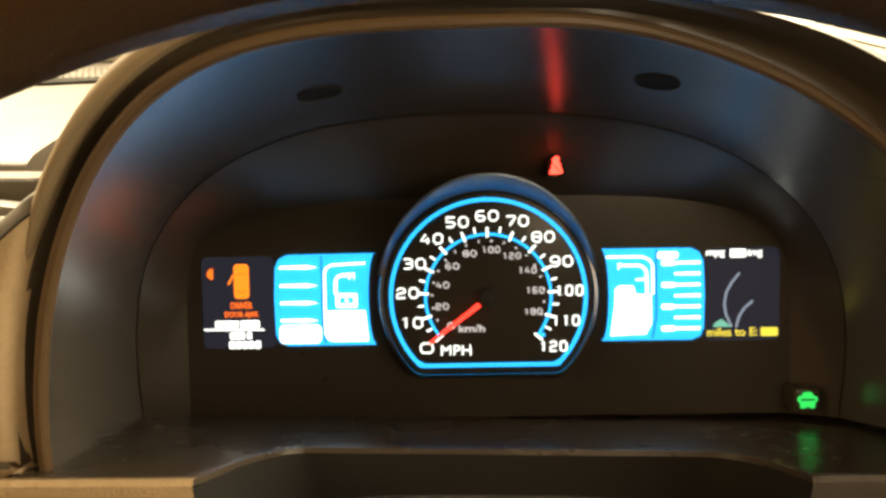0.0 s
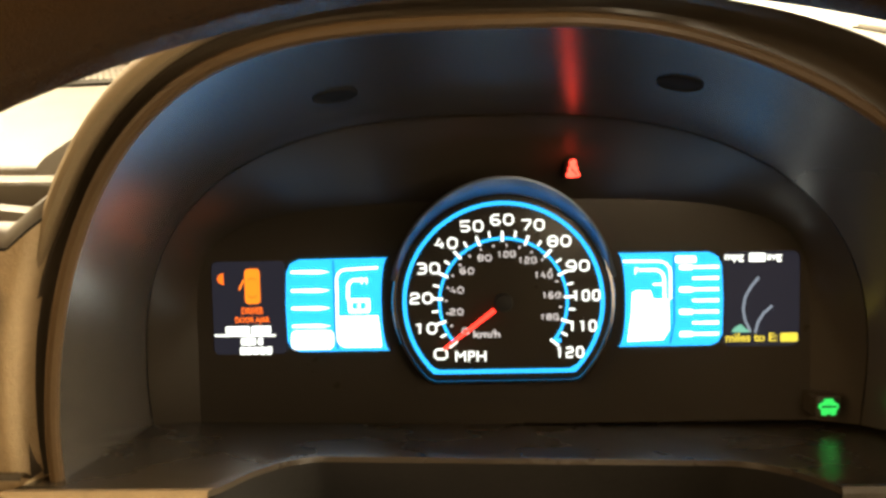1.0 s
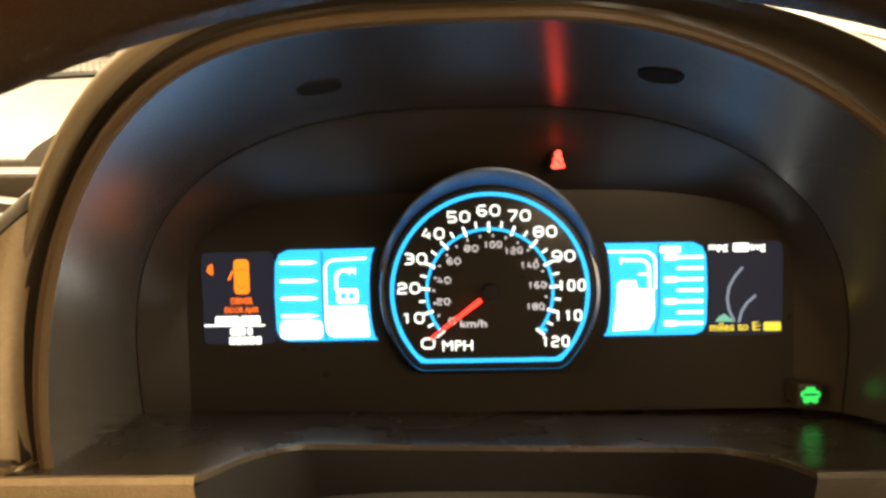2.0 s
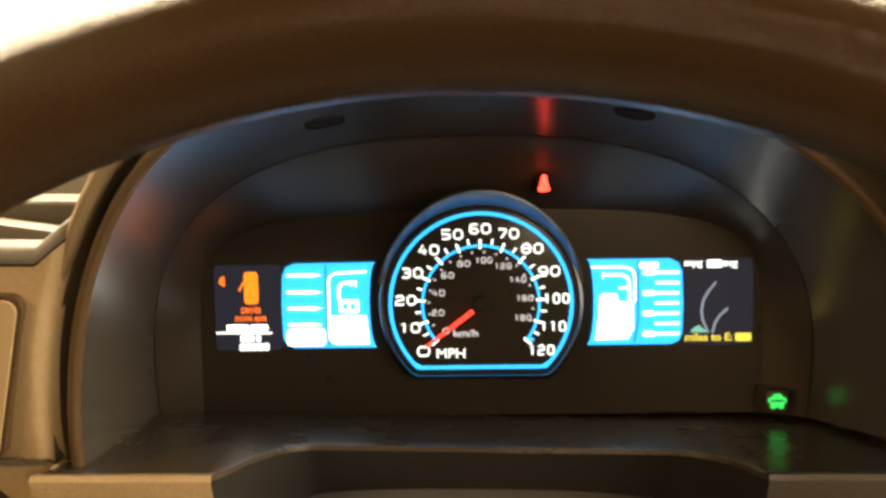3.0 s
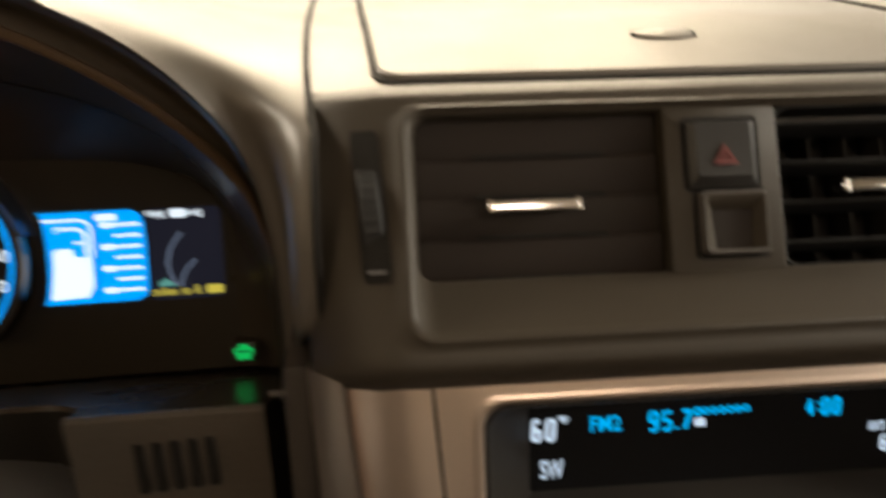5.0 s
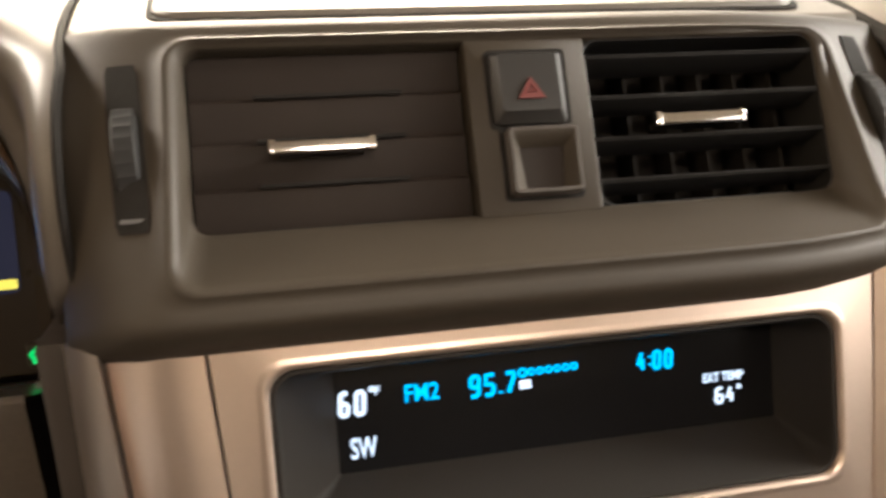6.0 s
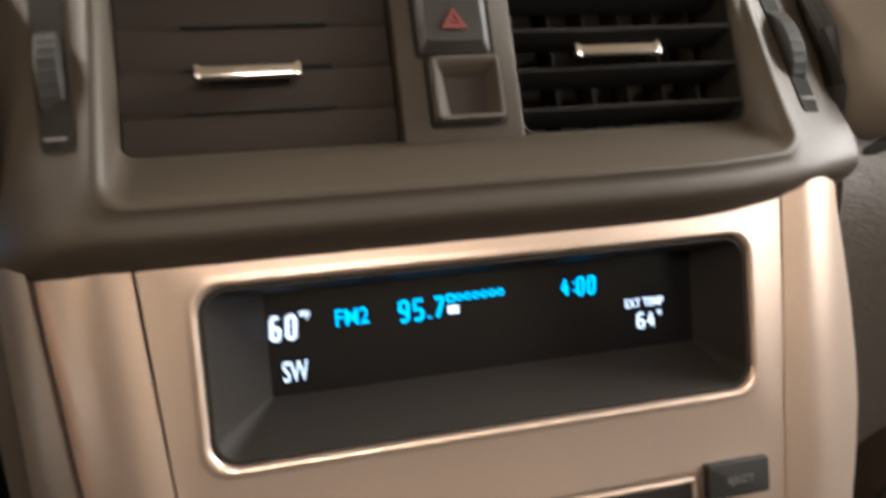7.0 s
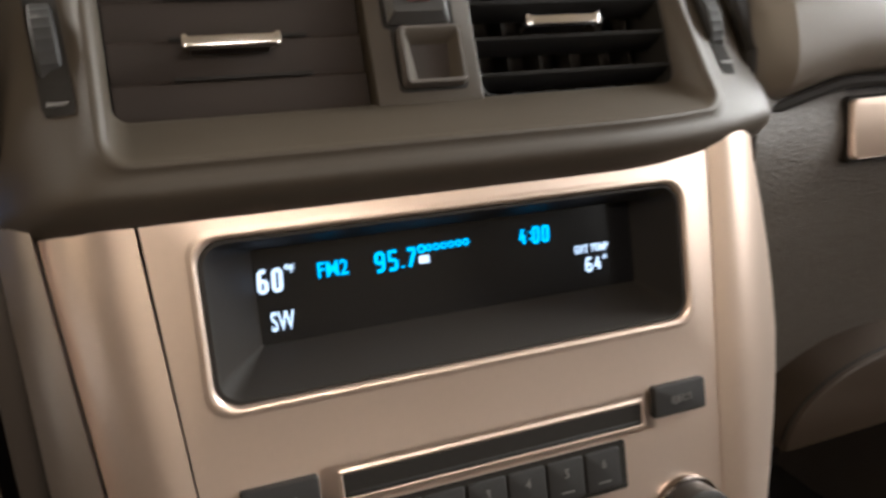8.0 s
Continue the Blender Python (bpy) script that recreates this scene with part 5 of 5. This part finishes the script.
for k in range(6):
    x = -0.0390 + 0.0175 * k
    preset = key("preset_button", "black numbered radio preset button", x - 0.0084, x + 0.0084, -0.1200, -0.1030, 0.0020)
    writing("number", str(k + 1), 0.0036, 0.0000, 0.0030, 0.0021, GREY_PRINT, preset)
    part("dash", slab(bmesh.new(), rounded(-0.0030, 0.0030, -0.0052, -0.0046, 0.0002), 0.0019, 0.0022), GREY_PRINT, preset)
part("keypad_base", slab(bmesh.new(), rounded(-0.0500, 0.0602, -0.1220, -0.1008, 0.0015), -0.002, 0.0006), DEEP, player, "dark strip under the keys")
knob = thing("tuning_knob", "round black tuning knob", "knob", FACE @ pose(0.0885, -0.1420, 0))
part("cap", slab(bmesh.new(), arc(0, 0, 0.0160, 0, 354, 60), 0, 0.014, 0.0022), BLACK, knob)
part("collar", slab(bmesh.new(), arc(0, 0, 0.0182, 0, 354, 60), -0.001, 0.0025, 0.001), DARK_CHROME, knob)


def pillar(name, label, edge_in, edge_out, mat, bow, top, lean=0.0, start=-0.0015):
    """A bowed metallic strip down the side of the stack; edges are functions of the height."""
    p = thing(name, label, "trim", FACE, group="stack side trims")
    rings = []
    for j in range(15):
        y = top - (top + 0.25) * j / 14
        a, b = edge_in(y), edge_out(y)
        ring = []
        for k in range(13):
            t = k / 12
            ring.append((a + (b - a) * t, y, bow * math.sin(math.pi * (0.12 + 0.88 * t) ** 1.1) + start + lean * t))
        ring += [(b, y, -0.03), (a, y, -0.03)]
        rings.append(ring)
    part("strip", loft(bmesh.new(), rings, cap_first=True, cap_last=True), mat, p)
    return p


pillar("side_trim", "champagne metallic bowed trim strip beside the stack", lambda y: L0 - 0.0007 + 0.0075 * min(1.6, max(0, (0.0125 - y) / 0.091)), lambda y: -0.1478 + 0.0095 * min(1.6, max(0, (0.0125 - y) / 0.091)), SILVER, 0.0045, 0.0170, -0.008)
pillar("side_trim", "champagne metallic bowed trim strip beside the stack", lambda y: R0 + 0.0007 - 0.0030 * max(0, (0.0125 - y) / 0.10), lambda y: 0.1425 + 0.0080 * math.sin(math.pi * min(1, max(0, (0.0190 - y) / 0.17))) - 0.003 * max(0, (-0.07 - y) / 0.07), SILVER, 0.0065, 0.0300, -0.005)
pillar("outer_trim", "narrow metallic trim strip set back beside the stack, shade put into its colour", lambda y: -0.1488 + 0.0095 * min(1.6, max(0, (0.0125 - y) / 0.091)), lambda y: -0.1620 + 0.0050 * min(1.6, max(0, (0.0125 - y) / 0.091)), SILVER_SHADED, 0.003, 0.0150, -0.014, -0.0065)
cheek = thing("stack_side", "dark brown side panel of the centre stack", "side panel")
part("panel", box(bmesh.new(), 0.2130, 0.2240, 0.304, 0.42, 0.62, 0.9420, 0.003), BROWN, cheek)
part("right_panel", box(bmesh.new(), 0.5230, 0.5330, 0.300, 0.40, 0.62, 0.950, 0.003), BROWN, cheek)

# ---- passenger side ----
spear = thing("passenger_trim", "champagne metallic trim spear on the passenger panel", "trim", plane_axes((0.606, 0.306, 0.9440), (1, 0, 0.01), (0, 0.15, 1)))
part("bar", slab(bmesh.new(), rounded(0.0, 0.50, -0.0155, 0.0145, 0.003), -0.01, 0.004, 0.002), SILVER, spear)
part("edge", slab(bmesh.new(), rounded(-0.0015, 0.5015, -0.0175, 0.0160, 0.004), -0.01, 0.0012), DEEP, spear)
glove = thing("glove_box", "smooth tan glove box door below the passenger panel", "glove box", plane_axes((0.59, 0.318, 0.70), (1, 0, 0), (0, -0.04, 1)))
bm = bmesh.new()
loop = [(0.012, 0.052), (0.30, 0.058), (0.50, 0.058), (0.50, 0.108)] + [(0.105 + 0.093 * math.cos(radians(a)), 0.056 + 0.052 * math.sin(radians(a))) for a in range(90, 179, 8)]
part("door", slab(bm, loop, -0.03, 0.004, 0.003), GLOVE, glove)
part("gap", tube(bmesh.new(), [(x, y, 0.0) for x, y in loop[3:]], 0.0012, 6, ref=(0, 0, 1)), DEEP, glove, "dark gap round the door")

# ---- driver's left air vent and the door mirror corner ----
lv = thing("side_air_vent", "tan framed air vent with dark openings in the dashboard's end", "air vent", plane_axes((-0.2435, 0.2912, 0.9690), (1, 0, 0), (0, 0.02, 1)))


def leaning(x0, x1, y0, y1, r):
    """A rounded rectangle whose sides lean with the hood."""
    return [(x + 0.32 * y, y) for x, y in rounded(x0, x1, y0, y1, r)]


part("seam", band(bmesh.new(), leaning(-0.0690, 0.0680, -0.0378, 0.0372, 0.0070), leaning(-0.0670, 0.0660, -0.0358, 0.0352, 0.0060), -0.006, 0.0014), LIP, lv, "dark seam")
part("frame", band(bmesh.new(), leaning(-0.0672, 0.0662, -0.0360, 0.0354, 0.0060), leaning(-0.0590, 0.0588, -0.0255, 0.0290, 0.0025), -0.015, 0.0024), TAN_FRAME, lv)
part("duct", slab(bmesh.new(), leaning(-0.0600, 0.0600, -0.0262, 0.0296, 0.002), -0.0012, -0.0003), DEEP, lv, "black duct")
for k in range(3):
    y = -0.0120 + 0.0140 * k
    bm = box(bmesh.new(), -0.0590 + 0.32 * y, 0.0592 + 0.32 * y, y - 0.0019, y + 0.0019, -0.0006, 0.0016, 0.0007, 2)
    part("slat", bm, TAN_FRAME, lv)
lower = thing("switch_panel", "tan switch panel below the side air vent", "panel", plane_axes((-0.2560, 0.2975, 0.874), (1, 0, 0), (0, -0.09, 1)))
part("seam", band(bmesh.new(), rounded(-0.063, 0.063, -0.042, 0.042, 0.009), rounded(-0.0612, 0.0612, -0.0402, 0.0402, 0.008), -0.006, 0.0014), LIP, lower, "dark seam")
part("plate", slab(bmesh.new(), rounded(-0.061, 0.061, -0.040, 0.040, 0.008), -0.006, 0.0022, 0.001), TAN_FRAME, lower)
